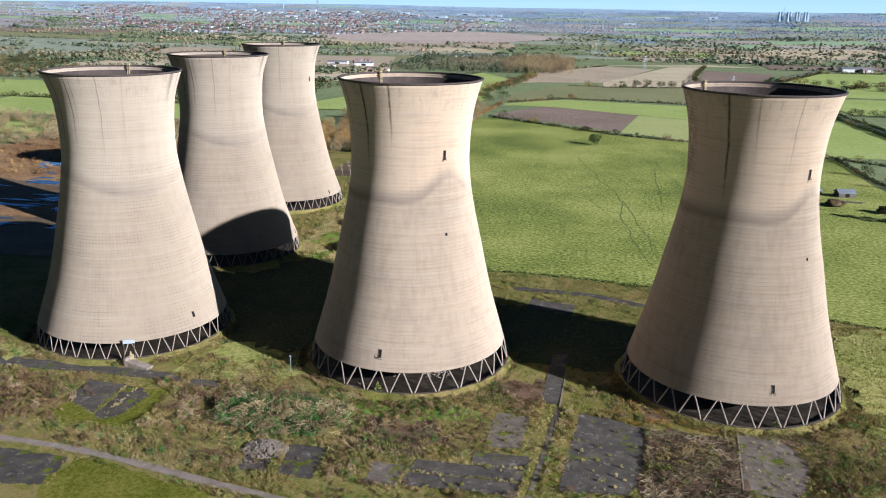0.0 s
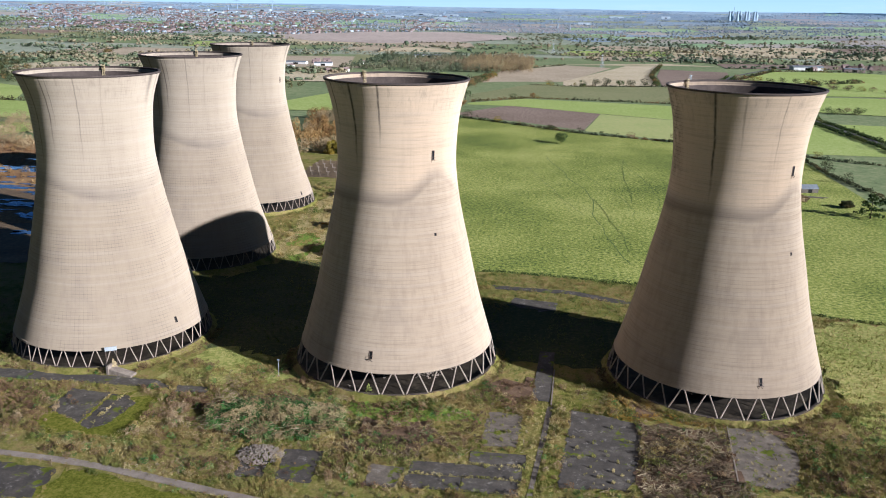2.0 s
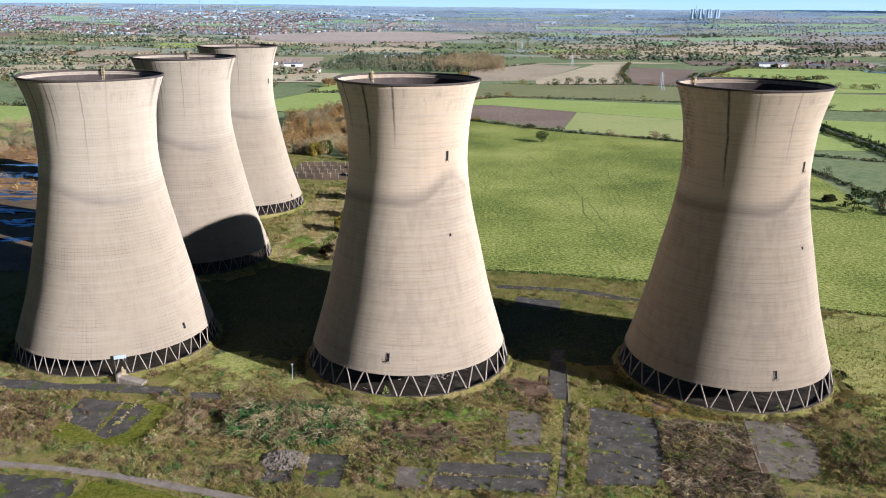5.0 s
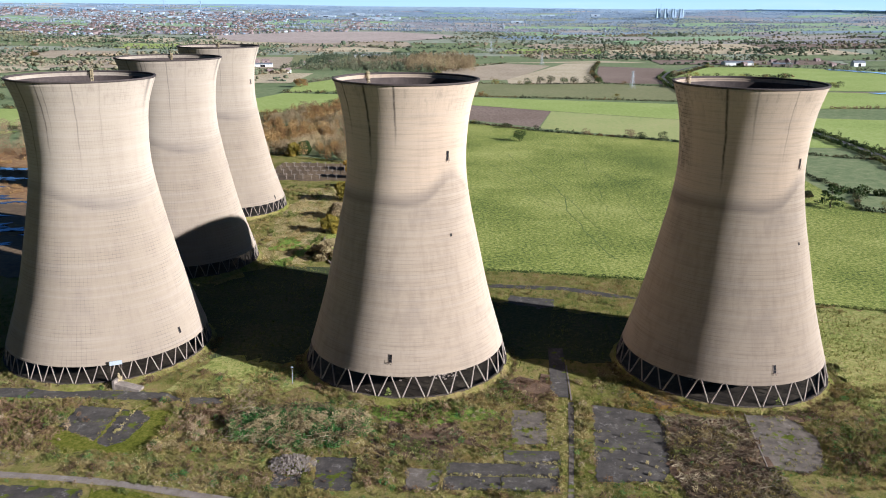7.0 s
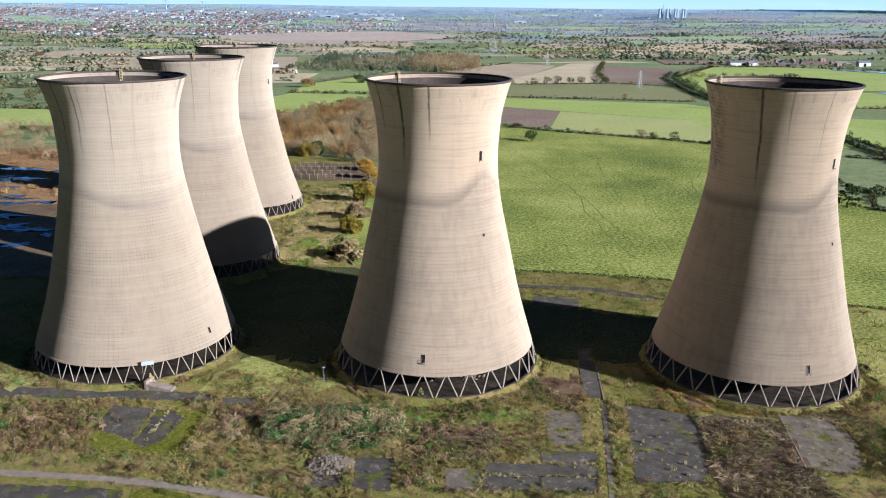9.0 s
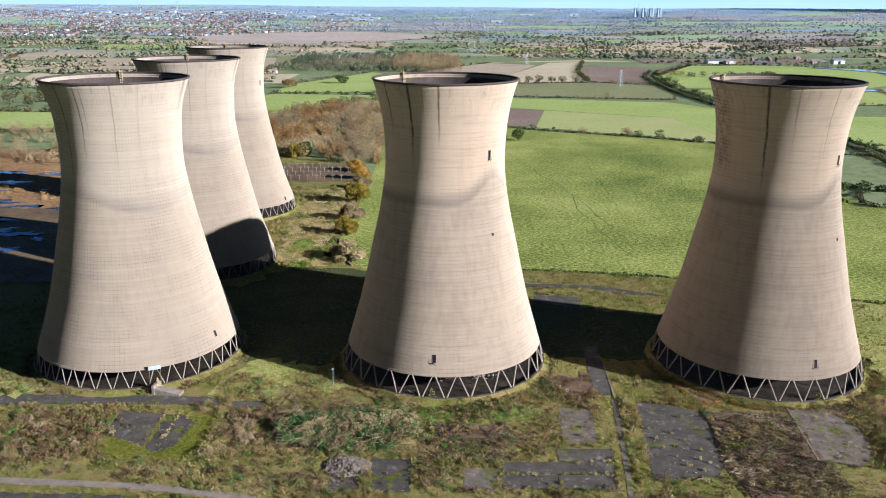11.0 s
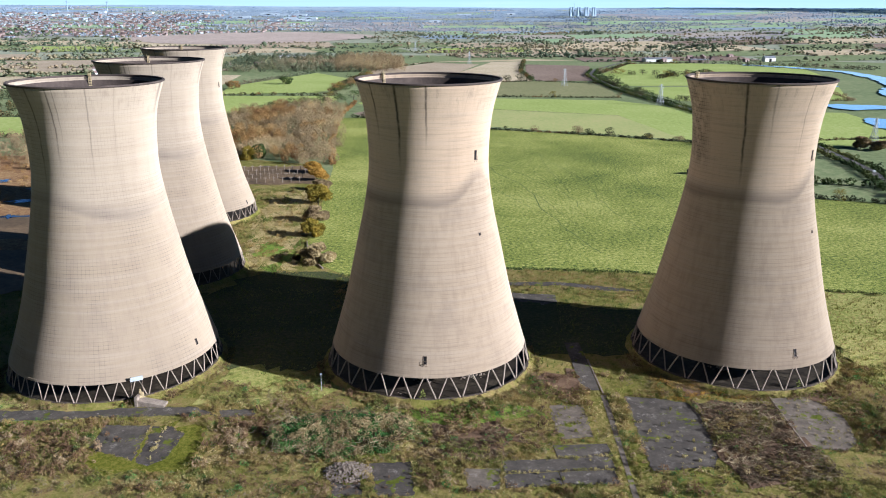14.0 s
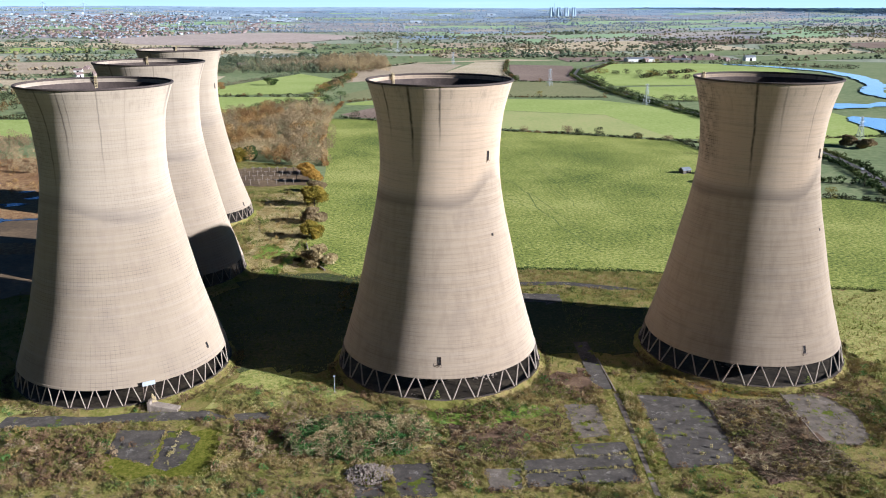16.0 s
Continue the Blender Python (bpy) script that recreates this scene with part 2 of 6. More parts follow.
def site_material():
    """Derelict ground: moss, rough grass, dead stalks and bare soil in patches."""
    m = Nodes("derelict_ground")
    a, b, c, d = m.noise(0.035, 5.0, 0.65), m.noise(0.22, 5.0, 0.65), m.noise(1.3, 4.0, 0.65), m.noise(5.0, 3.0, 0.7)
    v = m.math("ADD", m.math("ADD", m.math("MULTIPLY", a, 0.33), m.math("MULTIPLY", b, 0.3)), m.math("ADD", m.math("MULTIPLY", c, 0.22), m.math("MULTIPLY", d, 0.15)))
    v = m.math("ADD", m.math("MULTIPLY", m.math("SUBTRACT", v, 0.5), 2.5), 0.5)
    col = m.ramp(v, (0.15, rgb("4b531f")), (0.36, rgb("70712f")), (0.5, rgb("857e44")), (0.62, rgb("9a8855")), (0.74, rgb("7a6042")), (0.88, rgb("b8a67c")))
    return m.done(col, 0.95, m.math("ADD", b, m.math("MULTIPLY", m.math("ADD", c, d), 0.6)), 1.0, 0.5, spec=0.1)


M["site"] = site_material()
M["rough"] = grass_material("rough_tussock", ((0.25, rgb("6a7334")), (0.43, rgb("8f944b")), (0.57, rgb("a8a25f")), (0.75, rgb("c0b27a"))), 0.03, 0.7, 1.0)


def slab_material(name, dark, mid, light, moss):
    """Old concrete or tarmac with moss in patches and pale scuffs."""
    m = Nodes(name)
    a, b, c = m.noise(0.16, 6.0, 0.7), m.noise(0.22, 6.0, 0.72), m.noise(7.0, 2.0, 0.6)
    col = m.ramp(m.math("ADD", m.math("MULTIPLY", b, 0.75), m.math("MULTIPLY", c, 0.25)), (0.33, dark), (0.5, mid), (0.7, light))
    col = m.mix(m.step(m.noise(0.3, 7.0, 0.8), 0.545, 0.68, 0.0, 0.75), col, rgb("a39a90"))
    col = m.mix(m.step(a, moss, moss + 0.05), col, m.ramp(b, (0.35, rgb("4b5413")), (0.65, rgb("6f7426"))))
    return m.done(col, 0.9, c, 0.15, 0.02, spec=0.2)


M["tarmac"] = slab_material("old_tarmac", rgb("433e39"), rgb("554f48"), rgb("736b60"), 0.585)
M["tarmac_moss"] = slab_material("mossy_tarmac", rgb("3e3a35"), rgb("4f4943"), rgb("6a6258"), 0.55)
M["concrete"] = slab_material("old_concrete", rgb("564d44"), rgb("70665a"), rgb("928575"), 0.55)
M["kerb"] = slab_material("track_concrete", rgb("786c60"), rgb("8d8073"), rgb("a2958a"), 0.66)
M["moss"] = grass_material("moss", ((0.35, rgb("525717")), (0.5, rgb("6b6c23")), (0.68, rgb("827b39"))), 0.08, 0.8, 0.3)
M["greengrass"] = grass_material("lush_grass", ((0.3, rgb("566d28")), (0.5, rgb("728a35")), (0.7, rgb("919a4a"))), 0.06, 0.7, 0.7)
# Grass darkened in its colour to deepen the shade behind the towers.
M["shaded_grass"] = grass_material("shaded_grass", ((0.25, rgb("343d25")), (0.5, rgb("474d2f")), (0.75, rgb("615c3f"))), 0.05, 0.7, 0.8)
M["straw"] = grass_material("dry_straw_grass", ((0.25, rgb("7d7444")), (0.45, rgb("a08f5d")), (0.6, rgb("b5a271")), (0.78, rgb("c9b88c"))), 0.05, 0.6, 0.9)
M["soil"] = varied("brown_litter", rgb("4f3d2e"), rgb("6d5642"), rgb("8f785f"), 0.25, 2.2, 0.6)
M["mud"] = varied("wet_mud", rgb("473b2e"), rgb("6d5a42"), rgb("92795a"), 0.03, 0.4, 0.5, 0.8)
M["rubble"] = varied("broken_concrete", rgb("695f55"), rgb("8b7e70"), rgb("a89b8b"), 0.6, 4.0, 0.4)
M["path"] = varied("trodden_track", rgb("4d5c2a"), rgb("5c6b32"), rgb("70803e"), 0.2, 1.0, 0.3)
M["heath"] = grass_material("russet_heath", ((0.25, rgb("6d5038")), (0.45, rgb("8c6a49")), (0.6, rgb("a3825a")), (0.8, rgb("b9a276"))), 0.03, 0.35, 0.9)
M["road"] = varied("road_tarmac", rgb("55524f"), rgb("65615d"), rgb("78736e"), 0.05, 0.6, 0.1)


def sky_tinted_water():
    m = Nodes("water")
    # The sky's reflected blue is put into the base colour, on a part-metallic surface.
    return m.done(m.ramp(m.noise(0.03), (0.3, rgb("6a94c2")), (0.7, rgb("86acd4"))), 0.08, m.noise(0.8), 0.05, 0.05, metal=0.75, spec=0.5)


M["water"] = sky_tinted_water()
M["leaf_green"] = leafy("leaf_green", 0.02, (0.15, rgb("2c3a16")), (0.5, rgb("44552a")), (0.85, rgb("6a6a38")))
M["leaf_hedge"] = leafy("leaf_hedge", 0.02, (0.1, rgb("28301a")), (0.45, rgb("414427")), (0.7, rgb("5f5233")), (0.95, rgb("7f5f35")))
M["leaf_gold"] = leafy("leaf_gold", 0.05, (0.1, rgb("5c5520")), (0.4, rgb("80722a")), (0.7, rgb("9b8432")), (0.95, rgb("b29b4c")))
M["leaf_rust"] = leafy("leaf_rust", 0.03, (0.1, rgb("684e30")), (0.45, rgb("8a6a3f")), (0.75, rgb("a48452")), (0.95, rgb("b59a6a")))
M["twig_grey"] = leafy("twig_grey", 0.03, (0.1, rgb("706046")), (0.5, rgb("8e7b5b")), (0.9, rgb("aa966e")))
# Crown colours lightened, then blue-greyed, with distance: painted haze.
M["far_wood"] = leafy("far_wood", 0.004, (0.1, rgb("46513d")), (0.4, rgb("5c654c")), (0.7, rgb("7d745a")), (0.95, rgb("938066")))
M["hazed_wood"] = leafy("hazed_distant_wood", 0.002, (0.1, rgb("74808a")), (0.5, rgb("848e95")), (0.9, rgb("989a9a")))
M["hazed_hill_wood"] = leafy("hazed_hill_wood", 0.002, (0.1, rgb("8090a0")), (0.5, rgb("8e9ca9")), (0.9, rgb("9da8b0")))
M["bark"] = varied("bark", rgb("3a3028"), rgb("4b4036"), rgb("60544a"), 0.8, 6.0, 0.4)
M["scrub"] = leafy("scrub", 0.09, (0.05, rgb("4b5a22")), (0.3, rgb("6f7036")), (0.5, rgb("887d48")), (0.7, rgb("8a7140")), (0.95, rgb("b0a070")))
M["blade"] = leafy("grass_blades", 0.07, (0.05, rgb("686c2b")), (0.35, rgb("888442")), (0.6, rgb("a6995e")), (0.95, rgb("c2b180")))
M["dead"] = leafy("dead_bramble", 0.12, (0.1, rgb("4d3b2b")), (0.45, rgb("6f563d")), (0.75, rgb("8f7757")), (0.95, rgb("aa9878")))
M["bramble"] = leafy("bramble_green", 0.15, (0.1, rgb("335528")), (0.5, rgb("4c7537")), (0.85, rgb("6d8c48")), (1.0, rgb("a2956e")))
M["brush"] = leafy("cut_brush", 0.1, (0.1, rgb("42382b")), (0.5, rgb("70614a")), (0.9, rgb("aa9a7a")))
M["stems"] = leafy("pale_dead_stems", 0.12, (0.1, rgb("746444")), (0.5, rgb("9a8860")), (0.9, rgb("baa87c")))
M["turf"] = leafy("pasture_tussocks", 0.05, (0.1, rgb("5f7435")), (0.5, rgb("82954e")), (0.9, rgb("a8ac72")))
# Darker green than the other blades, deepening the shade behind the towers.
M["shade_blade"] = leafy("shade_blades", 0.07, (0.1, rgb("4a5a26")), (0.5, rgb("667436")), (0.9, rgb("868449")))
M["leaf_pale"] = leafy("leaf_pale", 0.1, (0.1, rgb("87924a")), (0.5, rgb("a3aa5e")), (0.9, rgb("bfc07c")))
M["reed"] = leafy("yellow_reed", 0.08, (0.1, rgb("8a6a2a")), (0.5, rgb("ab863a")), (0.9, rgb("c09f55")))
M["render_white"] = varied("white_render", rgb("c9c6c0"), rgb("d8d5cf"), rgb("e6e3dd"), 0.1, 1.0)
M["brick"] = varied("far_brick", rgb("84746e"), rgb("928079"), rgb("a08f85"), 0.05, 0.8)
M["roof"] = varied("roof_tiles", rgb("70605b"), rgb("7d6a63"), rgb("8c7970"), 0.05, 0.8)
M["slate"] = varied("grey_roof", rgb("5c6064"), rgb("757a7e"), rgb("8d9194"), 0.05, 0.8)
M["timber"] = varied("weathered_timber", rgb("4b443d"), rgb("625a50"), rgb("7a7165"), 0.3, 3.0, 0.3)
M["red"] = varied("red_paint", rgb("9c1f1c"), rgb("b82c26"), rgb("c8453b"), 1.0, 6.0, 0.0, 0.5)
M["carpaint"] = varied("white_car_paint", rgb("d2d2d0"), rgb("dedede"), rgb("e8e8e8"), 1.0, 6.0, 0.0, 0.3)
M["glass"] = varied("dark_glass", rgb("15181a"), rgb("1c2023"), rgb("262b2f"), 1.0, 6.0, 0.0, 0.1)
M["rubber"] = varied("tyre_rubber", rgb("141414"), rgb("1a1a1a"), rgb("242424"), 2.0, 8.0)
# Two concretes tinted blue-grey, with haze put into their colour.
M["hazed_white"] = varied("hazed_far_concrete", rgb("8fa2b3"), rgb("9aacbc"), rgb("a6b7c6"), 0.02, 0.2)
M["pale"] = varied("hazed_pale_concrete", rgb("9eaab3"), rgb("adb8c0"), rgb("bcc6cc"), 0.02, 0.2)


def sky_backdrop_material():
    """Pale sky low over the hills, with faint streaks of cloud."""
    m = Nodes("low_sky")
    sep = m.node("ShaderNodeSeparateXYZ")
    m.link(m.coord, sep.inputs[0])
    col = m.ramp(m.math("DIVIDE", m.math("SUBTRACT", sep.outputs[2], 90.0), 420.0), (0.0, (0.37, 0.50, 0.58)), (0.25, (0.31, 0.46, 0.57)), (1.0, (0.22, 0.38, 0.55)))
    cloud = m.step(m.noise(1.0, 4.0, 0.6, m.scaled(0.0012, 0.0012, 0.012)), 0.5, 0.75, 0.0, 0.5)
    col = m.mix(cloud, col, (0.48, 0.56, 0.60))
    m.feed(m.bsdf.inputs["Base Color"], (0.0, 0.0, 0.0))
    m.link(col, m.bsdf.inputs["Emission Color"])
    m.bsdf.inputs["Emission Strength"].default_value = 1.0
    m.bsdf.inputs["Specular IOR Level"].default_value = 0.0
    return m.mat


M["low_sky"] = sky_backdrop_material()


# ---- builders ----
def part(name, bm, material, parent=None, label="", smooth=False):
    me = bpy.data.meshes.new(name)
    bm.to_mesh(me)
    bm.free()
    me.materials.append(material)
    if smooth:
        me.polygons.foreach_set("use_smooth", [True] * len(me.polygons))
    ob = new(name, me)
    ob.parent = parent
    return tagged(ob, label)


def mesh_of(name, verts, faces, materials, index=None):
    """A mesh from arrays of corners and of equal-sided faces."""
    me = bpy.data.meshes.new(name)
    verts, faces = np.asarray(verts, np.float32), np.asarray(faces, np.int32)
    me.vertices.add(len(verts))
    me.vertices.foreach_set("co", verts.ravel())
    me.loops.add(faces.size)
    me.loops.foreach_set("vertex_index", faces.ravel())
    me.polygons.add(len(faces))
    me.polygons.foreach_set("loop_start", np.arange(0, faces.size, faces.shape[1], dtype=np.int32))
    for mt in materials if isinstance(materials, (list, tuple)) else [materials]:
        me.materials.append(mt)
    if index is not None:
        me.polygons.foreach_set("material_index", np.asarray(index, np.int32))
    me.update(calc_edges=True)
    return me


def thing(name, label, category, at=(0, 0, 0), rz=0.0, group=""):
    e = new(name)
    e.matrix_basis = pose(*at, 0, 0, rz)
    return tagged(e, label, category, group)


def box(bm, x0, x1, y0, y1, z0, z1):
    m = Matrix.Translation(((x0 + x1) / 2, (y0 + y1) / 2, (z0 + z1) / 2)) @ Matrix.Diagonal((x1 - x0, y1 - y0, z1 - z0, 1))
    return bmesh.ops.create_cube(bm, size=1, matrix=m)["verts"]


def tube(bm, a, b, r0, r1, sides=6):
    a, b = Vector(a), Vector(b)
    way = b - a
    m = Matrix.Translation((a + b) / 2) @ way.to_track_quat("Z", "Y").to_matrix().to_4x4()
    bmesh.ops.create_cone(bm, cap_ends=True, segments=sides, radius1=r0, radius2=r1, depth=way.length, matrix=m)


def rise(x, y):
    """Height of the land: a flat valley floor, raised far off so the horizon fits the camera's view."""
    d = math.hypot(x, y)
    if d < 2000:
        return 0.0
    h = 108 * (min(d - 2000, 2930) / 2900) ** 1.25
    return h + 9 * noise.noise((x / 900, y / 900, 3.1)) * min(1.0, (d - 2000) / 1500)


def lay(name, pts, material, z, label="", kind="structure", cut=0.0):
    """A flat patch over the ground from the corners of its outline."""
    bm = bmesh.new()
    bm.faces.new([bm.verts.new((x, y, 0)) for x, y in pts])
    if cut:
        xs, ys = [p[0] for p in pts], [p[1] for p in pts]
        for axis, low, high in (((1, 0, 0), min(xs), max(xs)), ((0, 1, 0), min(ys), max(ys))):
            k = math.ceil(low / cut)
            while k * cut < high:
                bmesh.ops.bisect_plane(bm, geom=bm.verts[:] + bm.edges[:] + bm.faces[:], plane_co=Vector(axis) * k * cut, plane_no=axis)
                k += 1
    else:
        bmesh.ops.triangulate(bm, faces=bm.faces[:])
    for f in bm.faces:
        if f.normal.z < 0:
            f.normal_flip()
    for v in bm.verts:
        v.co.z = rise(v.co.x, v.co.y) + z
    ob = part(name, bm, material)
    return tagged(ob, label, kind=kind)


def ragged(pts, amount, step, seed):
    """An outline with its sides broken up, as old edges are."""
    rng = random.Random(seed)
    out = []
    for (x0, y0), (x1, y1) in zip(pts, pts[1:] + pts[:1]):
        n = max(1, int(math.hypot(x1 - x0, y1 - y0) / step))
        for i in range(n):
            f = i / n
            out.append((x0 + (x1 - x0) * f + rng.uniform(-amount, amount), y0 + (y1 - y0) * f + rng.uniform(-amount, amount)))
    return out


def strip(name, pts, width, material, z, label="", wander=0.0, seed=0, height=0.0):
    """A band along a line: a track, road or stream."""
    rng = random.Random(seed)
    fine = []
    for (x0, y0), (x1, y1) in zip(pts, pts[1:]):
        n = max(2, int(math.hypot(x1 - x0, y1 - y0) / 12))
        fine += [Vector((x0 + (x1 - x0) * i / n, y0 + (y1 - y0) * i / n)) for i in range(n)]
    fine.append(Vector(pts[-1]))
    for k in range(3):
        fine = [fine[0]] + [(a + 2 * b + c) / 4 for a, b, c in zip(fine, fine[1:], fine[2:])] + [fine[-1]]
    if wander:
        fine = [p + Vector((rng.uniform(-wander, wander), rng.uniform(-wander, wander))) for p in fine]
    bm = bmesh.new()
    last = None
    for i, p in enumerate(fine):
        way = (fine[min(i + 1, len(fine) - 1)] - fine[max(i - 1, 0)]).normalized()
        side = Vector((-way.y, way.x)) * width / 2 * rng.uniform(0.85, 1.15)
        a, b = p + side, p - side
        row = [bm.verts.new((a.x, a.y, rise(a.x, a.y) + z)), bm.verts.new((b.x, b.y, rise(b.x, b.y) + z))]
        if last:
            bm.faces.new((last[0], last[1], row[1], row[0]))
        last = row
    for f in bm.faces:
        f.normal_update()
        if f.normal.z < 0:
            f.normal_flip()
    if height:
        out = bmesh.ops.extrude_face_region(bm, geom=bm.faces[:])
        bmesh.ops.translate(bm, verts=[v for v in out["geom"] if isinstance(v, bmesh.types.BMVert)], vec=(0, 0, height))
    return tagged(part(name, bm, material), label, kind="structure")


def inside(x, y, poly):
    hit, j = False, len(poly) - 1
    for i in range(len(poly)):
        (xi, yi), (xj, yj) = poly[i], poly[j]
        if (yi > y) != (yj > y) and x < (xj - xi) * (y - yi) / (yj - yi) + xi:
            hit = not hit
        j = i
    return hit


def leaves(rng, centres, radii, count, size, flat=0.0):
    """Small pointed leaves scattered through blobs: corners and three-sided faces."""
    n = len(centres)
    centres, radii = np.asarray(centres, float), np.asarray(radii, float).reshape(n, -1)
    if radii.shape[1] == 1:
        radii = np.repeat(radii, 3, 1)
    who = np.repeat(np.arange(n), count)
    total = len(who)
    d = rng.normal(size=(total, 3))
    d /= np.linalg.norm(d, axis=1, keepdims=True)
    d *= (0.55 + 0.5 * rng.random((total, 1)))
    p = centres[who] + d * radii[who]
    u = rng.normal(size=(total, 3))
    u[:, 2] *= 1.0 - flat
    u /= np.linalg.norm(u, axis=1, keepdims=True)
    w = np.cross(u, rng.normal(size=(total, 3)))
    w /= np.linalg.norm(w, axis=1, keepdims=True)
    each = np.broadcast_to(np.asarray(size, float), (n,))[who].reshape(-1, 1)
    s = each * (0.6 + 0.8 * rng.random((total, 1)))
    skew = u * s * (rng.random((total, 1)) - 0.5)
    leaf = np.stack([p - u * s * 1.15 - w * s * 0.7, p + u * s * 1.15 - w * s * 0.6, p + w * s * 1.2 + skew], 1)
    return leaf.reshape(-1, 3), np.arange(total * 3).reshape(-1, 3)


def lumps(rng, centres, radii, each):
    """Far-off crowns: a few ragged solid lobes for each, corners and three-sided faces."""
    g = (1 + 5 ** 0.5) / 2
    base = np.array([(-1, g, 0), (1, g, 0), (-1, -g, 0), (1, -g, 0), (0, -1, g), (0, 1, g), (0, -1, -g), (0, 1, -g), (g, 0, -1), (g, 0, 1), (-g, 0, -1), (-g, 0, 1)]) / 1.9
    tri = np.array([(0, 11, 5), (0, 5, 1), (0, 1, 7), (0, 7, 10), (0, 10, 11), (1, 5, 9), (5, 11, 4), (11, 10, 2), (10, 7, 6), (7, 1, 8),
                    (3, 9, 4), (3, 4, 2), (3, 2, 6), (3, 6, 8), (3, 8, 9), (4, 9, 5), (2, 4, 11), (6, 2, 10), (8, 6, 7), (9, 8, 1)])
    centres, radii = np.repeat(np.asarray(centres, float), each, 0), np.repeat(np.asarray(radii, float), each, 0)
    n = len(centres)
    off = rng.normal(size=(n, 3)) * radii * (0.45, 0.45, 0.3)
    size = radii * (0.35 + 0.4 * rng.random((n, 1)))
    v = base[None] * (0.7 + 0.6 * rng.random((n, 12, 1))) * size[:, None, :] + (centres + off)[:, None, :]
    f = tri[None] + 12 * np.arange(n)[:, None, None]
    return v.reshape(-1, 3), f.reshape(-1, 3)


def blades(rng, at, height, spread, count):
    """Tufts of narrow upright blades."""
    n = len(at)
    at, height = np.asarray(at, float), np.asarray(height, float)
    who = np.repeat(np.arange(n), count)
    total = len(who)
    turn = rng.random(total) * 2 * np.pi
    out = np.stack([np.cos(turn), np.sin(turn), np.zeros(total)], 1)
    across = np.stack([-np.sin(turn), np.cos(turn), np.zeros(total)], 1)
    h = (height[who] * (0.6 + 0.7 * rng.random(total)))[:, None]
    foot = at[who] + out * (rng.random((total, 1)) * spread * h)
    tip = foot + out * h * (0.25 + 0.6 * rng.random((total, 1))) + np.array([0, 0, 1]) * h
    wide = across * h * 0.12
    quad = np.stack([foot - wide, foot + wide, tip + wide * 0.35, tip - wide * 0.35], 1)
    return quad.reshape(-1, 3), np.arange(total * 4).reshape(-1, 4)


def stuff(name, verts, faces, material, label, category):
    return tagged(new(name, mesh_of(name, verts, faces, material)), label, category, kind="stuff")


# ---- ground ----
bm = bmesh.new()
rings = [0, 60, 120, 200, 300, 420, 560, 740, 960, 1220, 1500, 1800, 2000] + [2000 + 122 * k for k in range(1, 25)]
SPOKES = 160
last = None
for r in rings:
    row = [bm.verts.new((r * math.cos(2 * math.pi * k / SPOKES), r * math.sin(2 * math.pi * k / SPOKES), 0)) for k in range(SPOKES)] if r else [bm.verts.new((0, 0, 0))]
    for v in row:
        v.co.z = rise(v.co.x, v.co.y)
    if last:
        for k in range(SPOKES):
            j = (k + 1) % SPOKES
            bm.faces.new((last[0], row[k], row[j]) if len(last) == 1 else (last[k], row[k], row[j], last[j]))
    last = row
land = part("ground", bm, M["ground"], smooth=True)
# beyond 2 km the land takes the materials with haze in their colour
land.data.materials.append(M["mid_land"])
land.data.materials.append(M["hazed_land"])
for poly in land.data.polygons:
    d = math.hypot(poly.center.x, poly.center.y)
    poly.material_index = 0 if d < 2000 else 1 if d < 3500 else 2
tagged(land, "flat river valley of pasture, raised far off to fit the horizon", kind="structure")

SITE = [(-420, 120), (-420, 620), (-150, 640), (-74, 600), (-65, 560), (-66, 430), (-68, 388), (-58, 357), (-46, 341), (12, 347), (47, 343), (80, 337), (143, 310), (185, 299), (250, 286), (250, 120)]
lay("ground", SITE, M["site"], 0.03, "derelict power station ground of moss, weeds and soil")
FIELD = [(-74, 868), (-44, 868), (74, 777), (153, 742), (236, 692), (233, 474), (300, 442), (420, 390), (420, 250), (250, 286), (185, 299), (143, 310), (80, 337), (47, 343), (12, 347), (-46, 341), (-58, 357), (-68, 388), (-66, 430), (-65, 585)]
lay("field", FIELD, M["pasture"], 0.05, "large grazed pasture with worn animal tracks")

